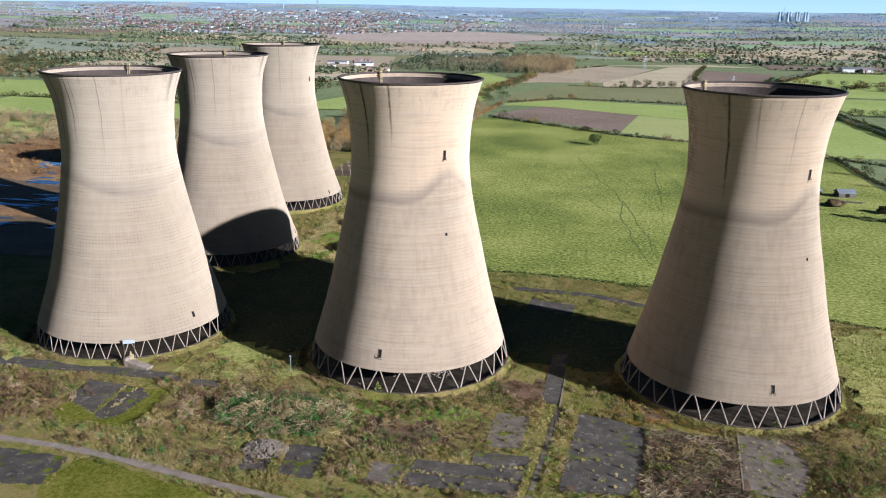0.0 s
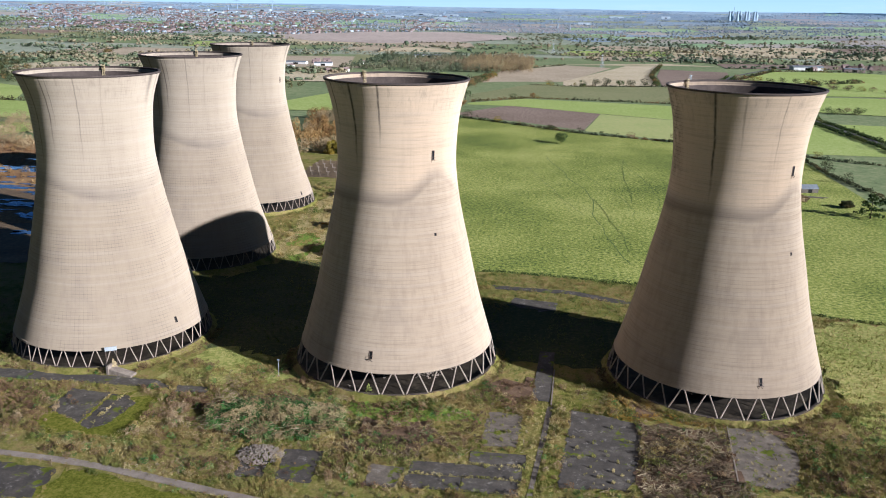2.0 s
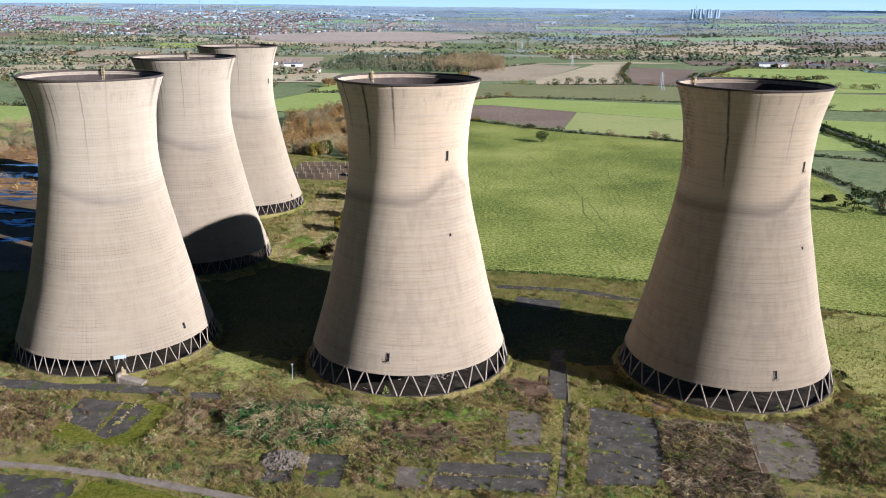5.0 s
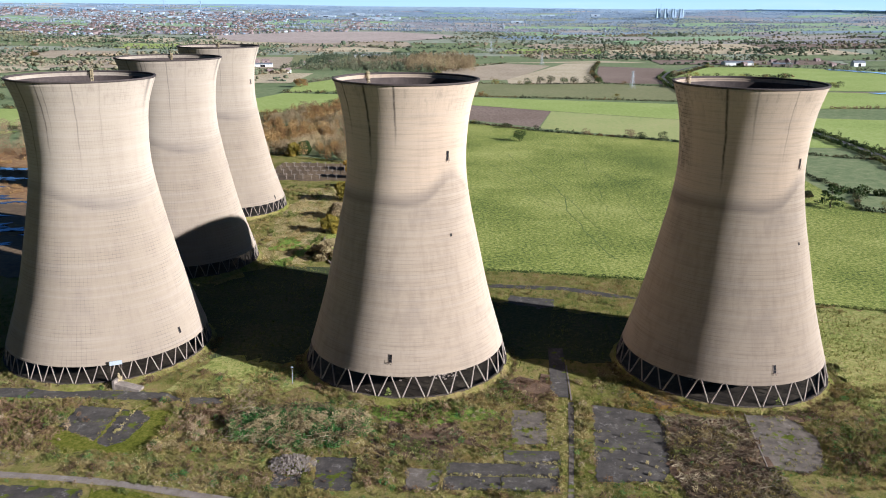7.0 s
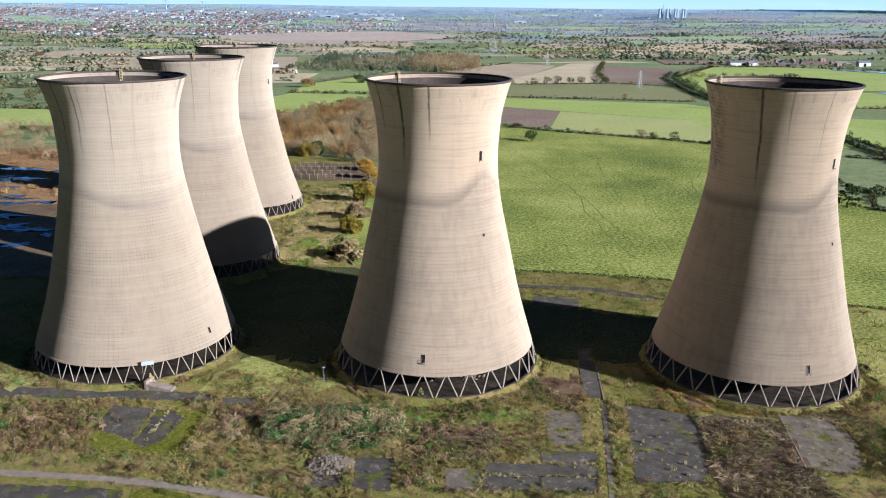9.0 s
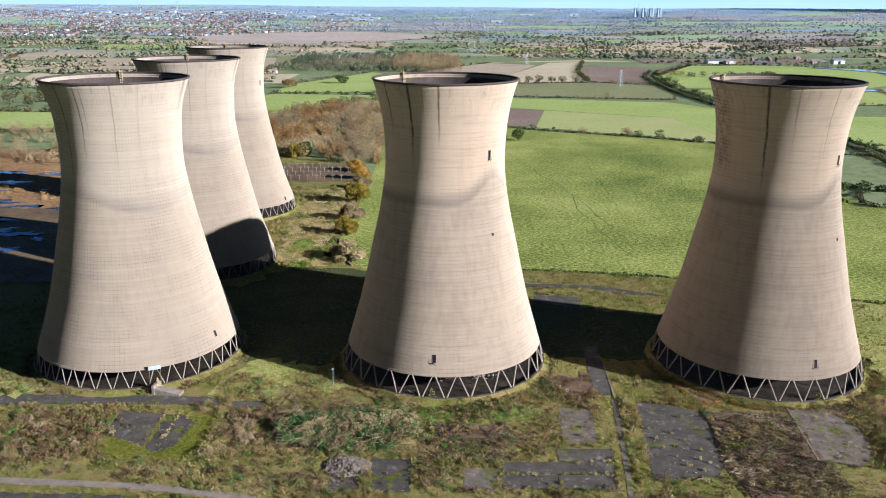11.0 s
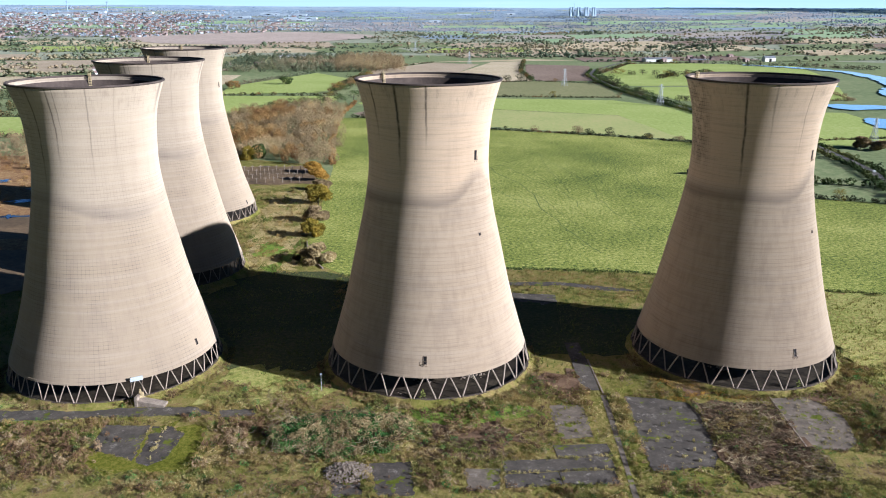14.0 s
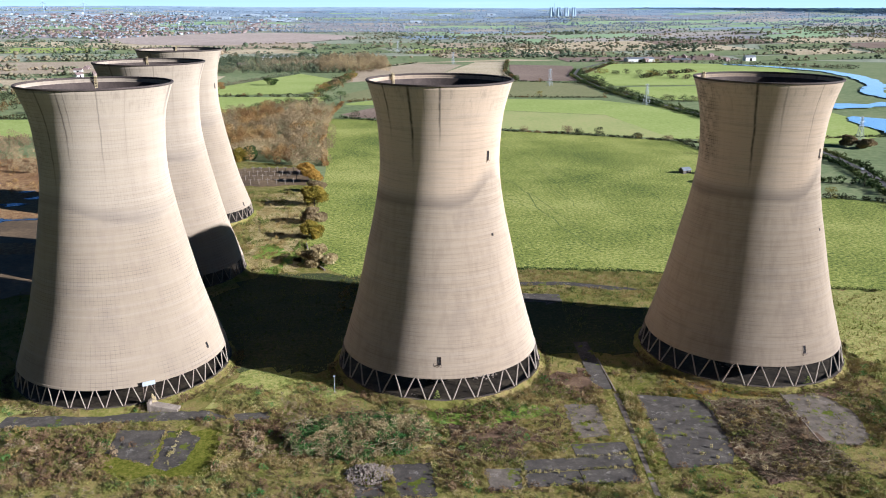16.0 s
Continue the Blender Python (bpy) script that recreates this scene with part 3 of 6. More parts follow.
# fields beyond the pasture, from near to far
PARCELS = [
    ("plough", [(-5, 992), (6, 982), (97, 935), (72, 800), (8, 850), (-50, 880), (-60, 905)], "small ploughed field"),
    ("yellow", [(97, 932), (224, 872), (236, 702), (190, 731), (73, 796)], "yellowing pasture beyond the hedge"),
    ("bright", [(-58, 1005), (10, 1070), (259, 1019), (320, 925), (330, 700), (236, 702), (224, 874), (97, 935), (6, 984), (-55, 990)], "bright green pasture"),
    ("olive", [(-62, 1110), (12, 1275), (70, 1255), (209, 1290), (309, 1240), (275, 1050), (10, 1092), (-58, 1020)], "olive winter crop"),
    ("tan", [(-60, 1290), (-43, 1530), (80, 1735), (168, 1680), (70, 1340), (-36, 1310)], "tan harvested field"),
    ("stubble", [(66, 1345), (203, 1752), (276, 1780), (222, 1500), (208, 1298), (64, 1262)], "pale stubble field"),
    ("plough", [(232, 1500), (262, 1677), (380, 1633), (312, 1292), (214, 1298)], "brown harrowed field"),
    ("stubble", [(-43, 1560), (60, 1745), (300, 1850), (400, 1790), (280, 1790), (203, 1765), (80, 1745)], "pale harvested strip"),
    ("bright", [(350, 1419), (474, 1678), (614, 1699), (790, 1606), (700, 1300), (600, 1215), (320, 1205)], "green meadow by the river"),
    ("plough", [(490, 1200), (600, 1193), (520, 1003), (430, 995)], "brown earth by the river"),
    ("bright", [(340, 1010), (420, 985), (560, 1010), (640, 1180), (480, 1190), (330, 1180)], "green riverside meadow"),
    ("bright", [(345, 650), (335, 900), (480, 880), (470, 790), (430, 700)], "green meadow below the pylon"),
    ("bright", [(-246, 1215), (-140, 1466), (-70, 1330), (-92, 1180), (-115, 1126), (-240, 1110)], "green paddock with a lone bush"),
    ("bright", [(-240, 1090), (-80, 1078), (-87, 1012), (-150, 950), (-200, 890), (-300, 880)], "green field behind the wood"),
    ("bright", [(-620, 760), (-330, 760), (-330, 880), (-640, 900)], "green field by the scrub"),
    ("bright", [(-640, 640), (-430, 650), (-400, 730), (-660, 740)], "green field by the scrub"),
    ("stubble", [(-640, 1180), (-260, 1240), (-260, 1420), (-700, 1400)], "pale harvested field"),
    ("tan", [(-1055, 1698), (-1072, 1955), (-833, 1990), (-800, 1900), (-866, 1743)], "pale brown field above a hedge"),
    ("stubble", [(-863, 1321), (-916, 1425), (-813, 1653), (-700, 1480), (-794, 1295)], "pale harvested field below a hedge"),
    ("tan", [(-1402, 1420), (-1250, 1560), (-1253, 1800), (-1313, 1776)], "pale brown field beside the wood"),
    ("bright", [(-796, 1087), (-740, 1094), (-640, 1035), (-577, 905), (-680, 900)], "green field by the scrub"),
    ("tan", [(-760, 1480), (-300, 1520), (-350, 1860), (-800, 1800)], "pale brown field"),
    ("olive", [(-330, 1560), (-200, 1560), (-220, 1900), (-400, 1940)], "dark green crop"),
]
for k, (key, pts, words) in enumerate(PARCELS):
    lay("field", pts, M[key], 0.10 + 0.05 * k, words)
lay("field", [(-833, 2522), (-626, 2366), (-430, 2343), (-219, 2452), (-16, 2678), (-81, 2801), (-281, 2938), (-521, 2852), (-659, 2705)], M["pink"], 1.5, "broad pinkish ploughed field")

# patchwork of small fields out to the hills
rng = random.Random(5)
verts, faces, index = [], [], []
ykeys = [1750]
while ykeys[-1] < 4500:
    ykeys.append(ykeys[-1] + rng.uniform(95, 190))
far_edges = []
for y0, y1 in zip(ykeys, ykeys[1:]):
    x = -0.75 * y1
    while x < 0.75 * y1:
        wide = rng.uniform(120, 420)
        skew = rng.uniform(-60, 60)
        if not (x < 330 and y0 < 1850 and x + wide > -60) and not (x < -60 and y0 < 1960) and not (-640 < x < -40 and 2300 < y0 < 2950):
            k = len(verts)
            n = 3
            for j in range(n + 1):
                for i in range(n + 1):
                    px, py = x + (wide - 8) * i / n + skew * j / n, y0 + (y1 - y0 - 6) * j / n + 0.1 * (wide * i / n)
                    verts.append((px, py, rise(px, py) + 0.8))
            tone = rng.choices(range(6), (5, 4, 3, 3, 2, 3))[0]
            # farther fields draw on the haze-tinted materials
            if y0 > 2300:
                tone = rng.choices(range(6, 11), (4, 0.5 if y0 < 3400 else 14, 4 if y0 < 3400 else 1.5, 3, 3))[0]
            for j in range(n):
                for i in range(n):
                    a = k + j * (n + 1) + i
                    faces.append((a, a + 1, a + n + 2, a + n + 1))
                    index.append(tone)
            far_edges.append((x, y0, x + wide, y0 + 0.1 * wide))
            if rng.random() < 0.5:
                far_edges.append((x, y0, x + skew, y1))
        x += wide
tagged(new("field", mesh_of("far_fields", verts, faces, [M[k] for k in ("bright", "olive", "tan", "plough", "stubble", "ground", "mid_land", "hazed_land", "hazed_green", "hazed_tan", "hazed_brown")], index)),
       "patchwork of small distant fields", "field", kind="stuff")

# ---- cooling towers ----
HEIGHTS = (0.0, 0.2, 0.4, 0.55, 0.68, 0.8, 0.9, 1.0)
SHAPES = {"a": (91.3, 7.5, (31.2, 26.4, 22.65, 19.95, 18.5, 18.65, 19.7, 22.0), 28), "b": (90.5, 6.6, (31.6, 26.2, 22.3, 19.8, 18.25, 18.3, 19.2, 21.8), 40)}


def radius_at(kind, f):
    """Radius of the shell at the fraction f of its height, a smooth curve through the knots."""
    rs = SHAPES[kind][2]
    i = max(k for k in range(len(HEIGHTS) - 1) if HEIGHTS[k] <= f)
    slope = []
    for k in (i, i + 1):
        a, b = max(k - 1, 0), min(k + 1, len(rs) - 1)
        slope.append((rs[b] - rs[a]) / (HEIGHTS[b] - HEIGHTS[a]))
    h = HEIGHTS[i + 1] - HEIGHTS[i]
    s = (f - HEIGHTS[i]) / h
    return rs[i] * (2 * s ** 3 - 3 * s ** 2 + 1) + h * slope[0] * (s ** 3 - 2 * s * s + s) + rs[i + 1] * (3 * s * s - 2 * s ** 3) + h * slope[1] * (s ** 3 - s * s)


def lathe(profile, sides=144, close=False):
    bm = bmesh.new()
    rows = [[bm.verts.new((r * math.cos(2 * math.pi * k / sides), r * math.sin(2 * math.pi * k / sides), z)) for k in range(sides)] for r, z in profile]
    pairs = list(zip(rows, rows[1:])) + ([(rows[-1], rows[0])] if close else [])
    for a, b in pairs:
        for k in range(sides):
            j = (k + 1) % sides
            bm.faces.new((a[k], a[j], b[j], b[k]))
    return bm


FOOT = {"a": 32.55, "b": 32.4}


def tower_meshes(kind):
    top, low, _, legs = SHAPES[kind]
    foot_r = FOOT[kind]
    n = 56
    out = [(radius_at(kind, k / n), low + (top - low) * k / n) for k in range(n + 1)]
    out[-1] = (out[-1][0], top - 0.25)
    made = {}
    for name, prof, material in (
            ("shell", out + [(r - (0.75 if z < low + 2 else 0.45), z) for r, z in (out[-1], out[0])][:1] + [(out[-1][0] - 0.4, top - 1.0)], M["shell_" + kind]),
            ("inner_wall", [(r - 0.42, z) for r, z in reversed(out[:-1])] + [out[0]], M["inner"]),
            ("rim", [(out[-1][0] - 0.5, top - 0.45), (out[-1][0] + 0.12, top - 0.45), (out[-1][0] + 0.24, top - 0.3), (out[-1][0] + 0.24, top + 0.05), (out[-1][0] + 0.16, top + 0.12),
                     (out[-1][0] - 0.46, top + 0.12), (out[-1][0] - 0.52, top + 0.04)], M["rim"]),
            ("ring_beam", [(out[0][0] - 0.8, low - 0.1), (out[0][0] - 0.05, low - 0.1), (out[0][0] + 0.05, low + 0.05), (out[0][0] - 0.12, low + 0.6), (out[0][0] - 0.8, low + 0.75)], M["shell_" + kind]),
            ("basin_wall", [(foot_r + 0.55, -0.3), (foot_r + 0.55, 1.5), (foot_r + 0.45, 1.6), (foot_r - 0.4, 1.6), (foot_r - 0.5, 1.5), (foot_r - 0.5, -0.3)], M["rim"])):
        me = bpy.data.meshes.new(name)
        b = lathe(prof, close=name in ("rim", "ring_beam", "basin_wall"))
        bmesh.ops.recalc_face_normals(b, faces=b.faces[:])
        b.to_mesh(me)
        b.free()
        me.materials.append(material)
        me.polygons.foreach_set("use_smooth", [name in ("shell", "inner_wall")] * len(me.polygons))
        made[name] = me
    b = bmesh.new()
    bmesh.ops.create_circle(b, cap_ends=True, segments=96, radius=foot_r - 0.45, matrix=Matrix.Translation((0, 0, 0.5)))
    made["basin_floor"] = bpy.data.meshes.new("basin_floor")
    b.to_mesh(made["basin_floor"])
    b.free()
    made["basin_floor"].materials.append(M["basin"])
    # one raking leg, from the basin wall up to the ring beam
    half = math.pi / legs
    head_r = out[0][0] - 0.1
    gap = 0.012 if kind == "a" else 0.009
    for side in (1, -1):
        c = bmesh.new()
        a, h = side * (half - gap), side * gap * 1.2
        thick = 0.25 if kind == "a" else 0.18
        tube(c, (foot_r * math.cos(a), foot_r * math.sin(a), 1.55), (head_r * math.cos(h), head_r * math.sin(h), low + 0.15), thick, thick * 0.92, 8)
        made["leg", side] = bpy.data.meshes.new("leg")
        c.to_mesh(made["leg", side])
        c.free()
        made["leg", side].materials.append(M["leg"])
    return made


TOWER_MESH = {k: tower_meshes(k) for k in "ab"}


def hatch(parent, kind, z, deg, wide, high, ledge):
    """An access hatch, its dark opening a near-black block, with its frame, and a landing below it."""
    top, low, _, _ = SHAPES[kind]
    f = (z - low) / (top - low)
    r, slope = radius_at(kind, f), (radius_at(kind, f + 0.01) - radius_at(kind, f - 0.01)) / (0.02 * (top - low))
    m = pose(r * math.cos(radians(deg)), r * math.sin(radians(deg)), z, 0, 0, deg) @ pose(0, 0, 0, 0, math.degrees(math.atan(slope)), 0)
    b = bmesh.new()
    box(b, -0.2, 0.06, -wide / 2, wide / 2, -high / 2, high / 2)
    h = part("hatch", b, M["dark"], parent, "access hatch panel coloured near black for its shaded opening")
    h.matrix_basis = m
    b = bmesh.new()
    for s in (-1, 1):
        box(b, -0.1, 0.12, s * wide / 2 - 0.05, s * wide / 2 + 0.05, -high / 2, high / 2)
    box(b, -0.1, 0.12, -wide / 2 - 0.05, wide / 2 + 0.05, high / 2, high / 2 + 0.1)
    part("frame", b, M["steel"], h)
    if ledge:
        b = bmesh.new()
        box(b, 0.0, 0.5, -wide * 0.65, wide * 0.65, -high / 2 - 0.1, -high / 2)
        for s in (-1, 1):
            tube(b, (0.46, s * wide * 0.6, -high / 2), (0.46, s * wide * 0.6, -high / 2 + 0.8), 0.03, 0.03, 5)
            tube(b, (0.0, s * wide * 0.6, -high / 2 - 0.8), (0.46, s * wide * 0.6, -high / 2 - 0.1), 0.05, 0.05, 5)
        tube(b, (0.46, -wide * 0.6, -high / 2 + 0.8), (0.46, wide * 0.6, -high / 2 + 0.8), 0.03, 0.03, 5)
        part("landing", b, M["steel"], h, "rusty steel landing")


def cooling_tower(kind, x, y, label, hatches, ladder, turn, skin=None):
    t = thing("cooling_tower", label, "cooling tower", (x, y, 0), group="cooling towers")
    top, low, _, legs = SHAPES[kind]
    for name in ("shell", "inner_wall", "rim", "ring_beam", "basin_wall", "basin_floor"):
        ob = new(name, TOWER_MESH[kind][name])
        ob.parent = t
        if skin and name in ("shell", "ring_beam"):
            ob.data = ob.data.copy()
            ob.data.materials[0] = skin
    for k in range(legs):
        for side in (1, -1):
            ob = new("leg", TOWER_MESH[kind]["leg", side])
            ob.parent = t
            ob.matrix_basis = pose(0, 0, 0, 0, 0, 360 / legs * k + turn)
    for row in hatches:
        hatch(t, kind, *row)
    # caged ladder that comes over the rim from inside
    r = radius_at(kind, 1.0) - 0.8
    b = bmesh.new()
    for s in (-0.4, 0.4):
        tube(b, (r, s, top - 5.0), (r + 0.1, s, top + 0.9), 0.08, 0.08, 6)
        tube(b, (r - 0.7, s, top - 4.0), (r - 0.6, s, top + 0.7), 0.07, 0.07, 6)
    for k in range(15):
        box(b, r - 0.05, r + 0.1, -0.4, 0.4, top - 4.9 + 0.38 * k, top - 4.82 + 0.38 * k)
    for k in range(9):
        z = top - 3.8 + 0.5 * k
        box(b, r - 0.72, r - 0.62, -0.45, 0.45, z, z + 0.2)
        for s in (-0.42, 0.42):
            box(b, r - 0.7, r, s - 0.05, s + 0.05, z, z + 0.2)
    ob = part("ladder_cage", b, M["buff"], t, "buff-painted caged ladder over the rim")
    ob.matrix_basis = pose(0, 0, 0, 0, 0, ladder)
    return t


cooling_tower("b", -116.9, 256.7, "pale concrete cooling tower with gridded shutter marks on many raking legs",
              ((11.0, -22.0, 0.9, 1.9, False),), 106, -0.7)
cooling_tower("b", -124.5, 355.4, "pale concrete cooling tower partly in the shadow of another",
              ((6.9 + 1.8, 13, 0.9, 1.9, False),), 106, 2.0)
cooling_tower("a", -15.6, 252.4, "beige concrete cooling tower with a stained throat and dark streaks",
              ((70.2, -45.5, 0.9, 2.6, True), (46.8, -48.0, 0.7, 0.8, False), (12.6, -95.5, 0.9, 2.2, True)), 130, 7.3)
cooling_tower("a", 86.6, 251.3, "beige concrete cooling tower half in its own shade beside the pasture",
              ((69.6, -48.0, 0.9, 2.6, True), (46.2, -49.0, 0.7, 0.8, False), (12.0, -77, 0.9, 2.2, True)), 131, -1.2, M["shell_c"])
cooling_tower("b", -133.3, 457.7, "pale concrete cooling tower with an upper hatch, beside the wood",
              ((8.8, -19, 0.9, 1.9, False), (72.0, -15, 0.8, 2.2, True)), 106, 4.0)

# earth banked up against the basin walls
for k, (x, y, foot) in enumerate(((-116.9, 256.7, 32.4), (-124.5, 355.4, 32.4), (-15.6, 252.4, 32.55), (86.6, 251.3, 32.55), (-133.3, 457.7, 32.4))):
    b = bmesh.new()
    last = None
    for i in range(181):
        a = 2 * math.pi * (i % 180) / 180
        wob = noise.noise((9 * math.cos(a), 9 * math.sin(a), k)) + 0.5 * noise.noise((27 * math.cos(a), 27 * math.sin(a), k))
        row = [b.verts.new((x + r * math.cos(a), y + r * math.sin(a), z)) for r, z in ((foot + 0.3, 1.63 + 0.05 * wob), (foot + 1.0 + 0.15 * wob, 1.15 + 0.35 * wob), (foot + 1.6 + 0.3 * wob, 0.5 + 0.2 * wob), (foot + 2.4 + 0.5 * wob, 0.0))]
        if last:
            for p in range(3):
                b.faces.new((last[p], last[p + 1], row[p + 1], row[p]))
        last = row
    bmesh.ops.remove_doubles(b, verts=b.verts[:], dist=0.001)
    bmesh.ops.recalc_face_normals(b, faces=b.faces[:])
    tagged(part("ground", b, M["site"], smooth=True), "low weedy bank against a tower basin", kind="structure")

# ---- old roads, pads and slabs ----
SLABS = [
    ("tarmac", "pavement", [(-160, 224), (-120, 223.4), (-86, 222.8), (-78, 217.2), (-101, 217.6), (-160, 217.2)], "cracked tarmac road with pale scuffs"),
    ("tarmac", "pavement", [(-78, 220), (-68.2, 220.4), (-67.4, 216), (-77.1, 215.6)], "small tarmac pad"),
    ("moss", "ground", [(-90, 213), (-80.3, 210.5), (-79.5, 199), (-81.5, 187.4), (-89, 187.2), (-109.6, 191), (-109, 202), (-96, 204)], "bright moss over the edges of an old slab"),
    ("tarmac", "pavement", [(-108.3, 213.4), (-95.4, 212), (-95.2, 193.3), (-101, 196.5), (-108.2, 200.6)], "dark tarmac slab with moss along its edge"),
    ("tarmac_moss", "pavement", [(-94.4, 212), (-89, 211), (-85.2, 206.7), (-87, 194.2), (-90.6, 190.7), (-94.2, 193)], "cracked tarmac slab half grown over with moss"),
    ("tarmac_moss", "pavement", [(-125, 172.5), (-88, 171), (-84, 158), (-125, 155)], "broken mossy tarmac yard"),
    ("moss", "ground", [(-88, 171.5), (-62, 166.5), (-40, 161), (-40, 150), (-84, 150)], "flat moss beside the track"),
    ("tarmac_moss", "pavement", [(-35, 188.5), (-24.2, 188), (-23.6, 173), (-32.4, 172.5)], "grey slab with weeds"),
    ("tarmac_moss", "pavement", [(-44, 181), (-36.5, 181.5), (-36, 174), (-43.5, 173)], "grey slab beside a rubble heap"),
    ("concrete", "pavement", [(-10.8, 184), (-1.8, 183.4), (-2.6, 174.3), (-10.8, 174)], "pale concrete slab"),
    ("concrete", "pavement", [(17.6, 216.5), (27.2, 216), (26, 197.4), (16.1, 197)], "pale stained concrete apron"),
    ("tarmac", "pavement", [(41.2, 220.6), (50, 218.6), (58.7, 215.4), (59.2, 206.6), (56.2, 185.3), (52.9, 180.1), (36.3, 179.5)], "long dark tarmac slab with white scuffs"),
    ("concrete", "pavement", [(84.1, 216.4), (96.3, 216.4), (100, 203.6), (96, 189.3), (91, 185.6), (80.3, 188.2)], "mossy concrete apron before the tower"),
    ("tarmac", "pavement", [(21.5, 315), (39, 311), (33, 276), (15.5, 275)], "old tarmac yard between the towers"),
    ("tarmac_moss", "pavement", [(12, 329), (45, 327), (78, 313), (60, 315), (44, 322.5), (14, 324)], "broken old road edge"),
    ("rough", "ground", [(119, 214), (250, 190), (250, 285), (185, 298), (143, 308), (121, 285), (124, 250)], "rough tussocky grass"),
    ("rough", "ground", [(-86, 224), (-80, 250), (-76, 263), (-52, 240), (-44, 232), (-50, 223)], "dry tussocky grass between the towers"),
    ("rough", "ground", [(-165, 216), (-165, 240), (-149, 232), (-132, 225)], "dry grass by the basin"),
    # dark patch laid over the ground where the towers' shade falls
    ("shaded_grass", "ground", [(-84, 250), (-88, 272), (-104, 290), (-150, 300), (-160, 318), (-100, 322), (-90, 340), (-84, 349), (-60, 350), (14, 306), (72, 291), (116, 282), (120, 266), (64, 247), (36, 252), (14, 254), (-15, 262), (-50, 246)], "long grass behind the towers, coloured dark for shade"),
    ("greengrass", "ground", [(-24, 215), (12, 217), (15, 209), (-18, 206)], "strip of lush grass"),
    ("straw", "ground", [(-92, 352), (-70, 352), (-70, 470), (-76, 520), (-98, 505), (-99, 425)], "pale dry grass by the towers"),
    ("greengrass", "ground", [(-91, 392), (-80, 398), (-77, 376), (-90, 369)], "patch of lush grass"),
    ("greengrass", "ground", [(-84, 352), (-74, 384), (-70, 400), (-72, 366), (-78, 349)], "green tongue of grass among straw"),
    ("soil", "ground", [(56, 172), (60, 216), (83, 214), (81, 186), (79, 172)], "brown ground littered with cut brush"),
    ("soil", "ground", [(14, 221), (18, 236), (31, 240), (30.5, 221)], "rust-brown litter beside the path"),
    ("soil", "ground", [(56, 218), (58, 236), (84, 220), (112, 218), (100, 214), (84, 218)], "brown litter before the basin"),
    ("soil", "ground", [(-20, 190), (-18, 206), (0, 206), (10, 197), (-1, 194), (-2, 186)], "broken stony ground"),
    ("mud", "ground", [(-420, 300), (-420, 560), (-300, 585), (-215, 540), (-185, 430), (-172, 330)], "dark wet ground with standing water"),
    ("heath", "ground", [(-420, 500), (-420, 640), (-260, 660), (-170, 640), (-150, 560), (-185, 470), (-260, 455)], "russet heath with low scrub"),
    ("heath", "ground", [(-420, 395), (-420, 425), (-260, 420), (-190, 405), (-185, 392), (-270, 388)], "russet heath between pools"),
]
CLEAR = []
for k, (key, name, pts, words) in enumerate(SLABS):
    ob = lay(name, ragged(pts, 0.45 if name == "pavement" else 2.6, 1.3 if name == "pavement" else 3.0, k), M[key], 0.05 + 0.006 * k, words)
    if name == "pavement" or key == "moss":
        CLEAR.append(pts)

# cast bays of the large apron, each its own slab with open joints
apron = tagged(new("pavement"), "dark slab apron in bays with weeds in the joints", kind="structure")
rng = random.Random(11)
for x0, x1, y0, y1 in ((-1.4, 12.6, 174.6, 180.7), (12.8, 26.9, 174.6, 180.8), (-0.8, 27.6, 181.1, 186.9), (13.9, 28.5, 187.2, 193.6)):
    b = bmesh.new()
    box(b, x0, x1, y0, y1, -0.1, 0.17 + rng.uniform(-0.03, 0.05))
    bmesh.ops.bevel(b, geom=b.edges[:], offset=0.05, segments=1, affect="EDGES")
    part("slab", b, M["tarmac"], apron)
CLEAR.append([(-1.2, 174.4), (-0.6, 187), (13.8, 187.2), (13.8, 193.8), (28.5, 193.8), (27, 174.4)])

strip("pavement", [(-160, 179), (-111, 176.3), (-95, 175.6), (-80, 173.8), (-67, 171), (-52, 167.8), (-38, 164.5), (-15, 161)], 2.5, M["kerb"], -0.1, "narrow concrete track with raised edge", height=0.28, seed=3)
CLEAR.append([(-160, 180.5), (-95, 177.2), (-52, 169.2), (-15, 162.5), (-15, 159.5), (-52, 166.3), (-95, 174), (-160, 177)])
strip("pavement", [(34.4, 262), (33.2, 240), (32.1, 225)], 4.8, M["tarmac"], 0.2, "old tarmac path", seed=5)
strip("pavement", [(35, 222), (33, 202), (30.1, 180), (27.6, 158)], 1.5, M["concrete"], 0.12, "narrow sunken path", seed=6)
strip("trim", [(36.6, 248), (35.3, 223)], 0.4, M["kerb"], 0.0, "line of kerb stones", seed=7, height=0.3)
strip("trim", [(84.4, 217.5), (80.9, 187)], 0.35, M["rubble"], 0.0, "pale kerb", seed=8, height=0.3)
CLEAR.append([(31, 262), (37.4, 262), (36.3, 222), (31.6, 180), (29, 158), (26.4, 158), (28.8, 180), (30, 222)])

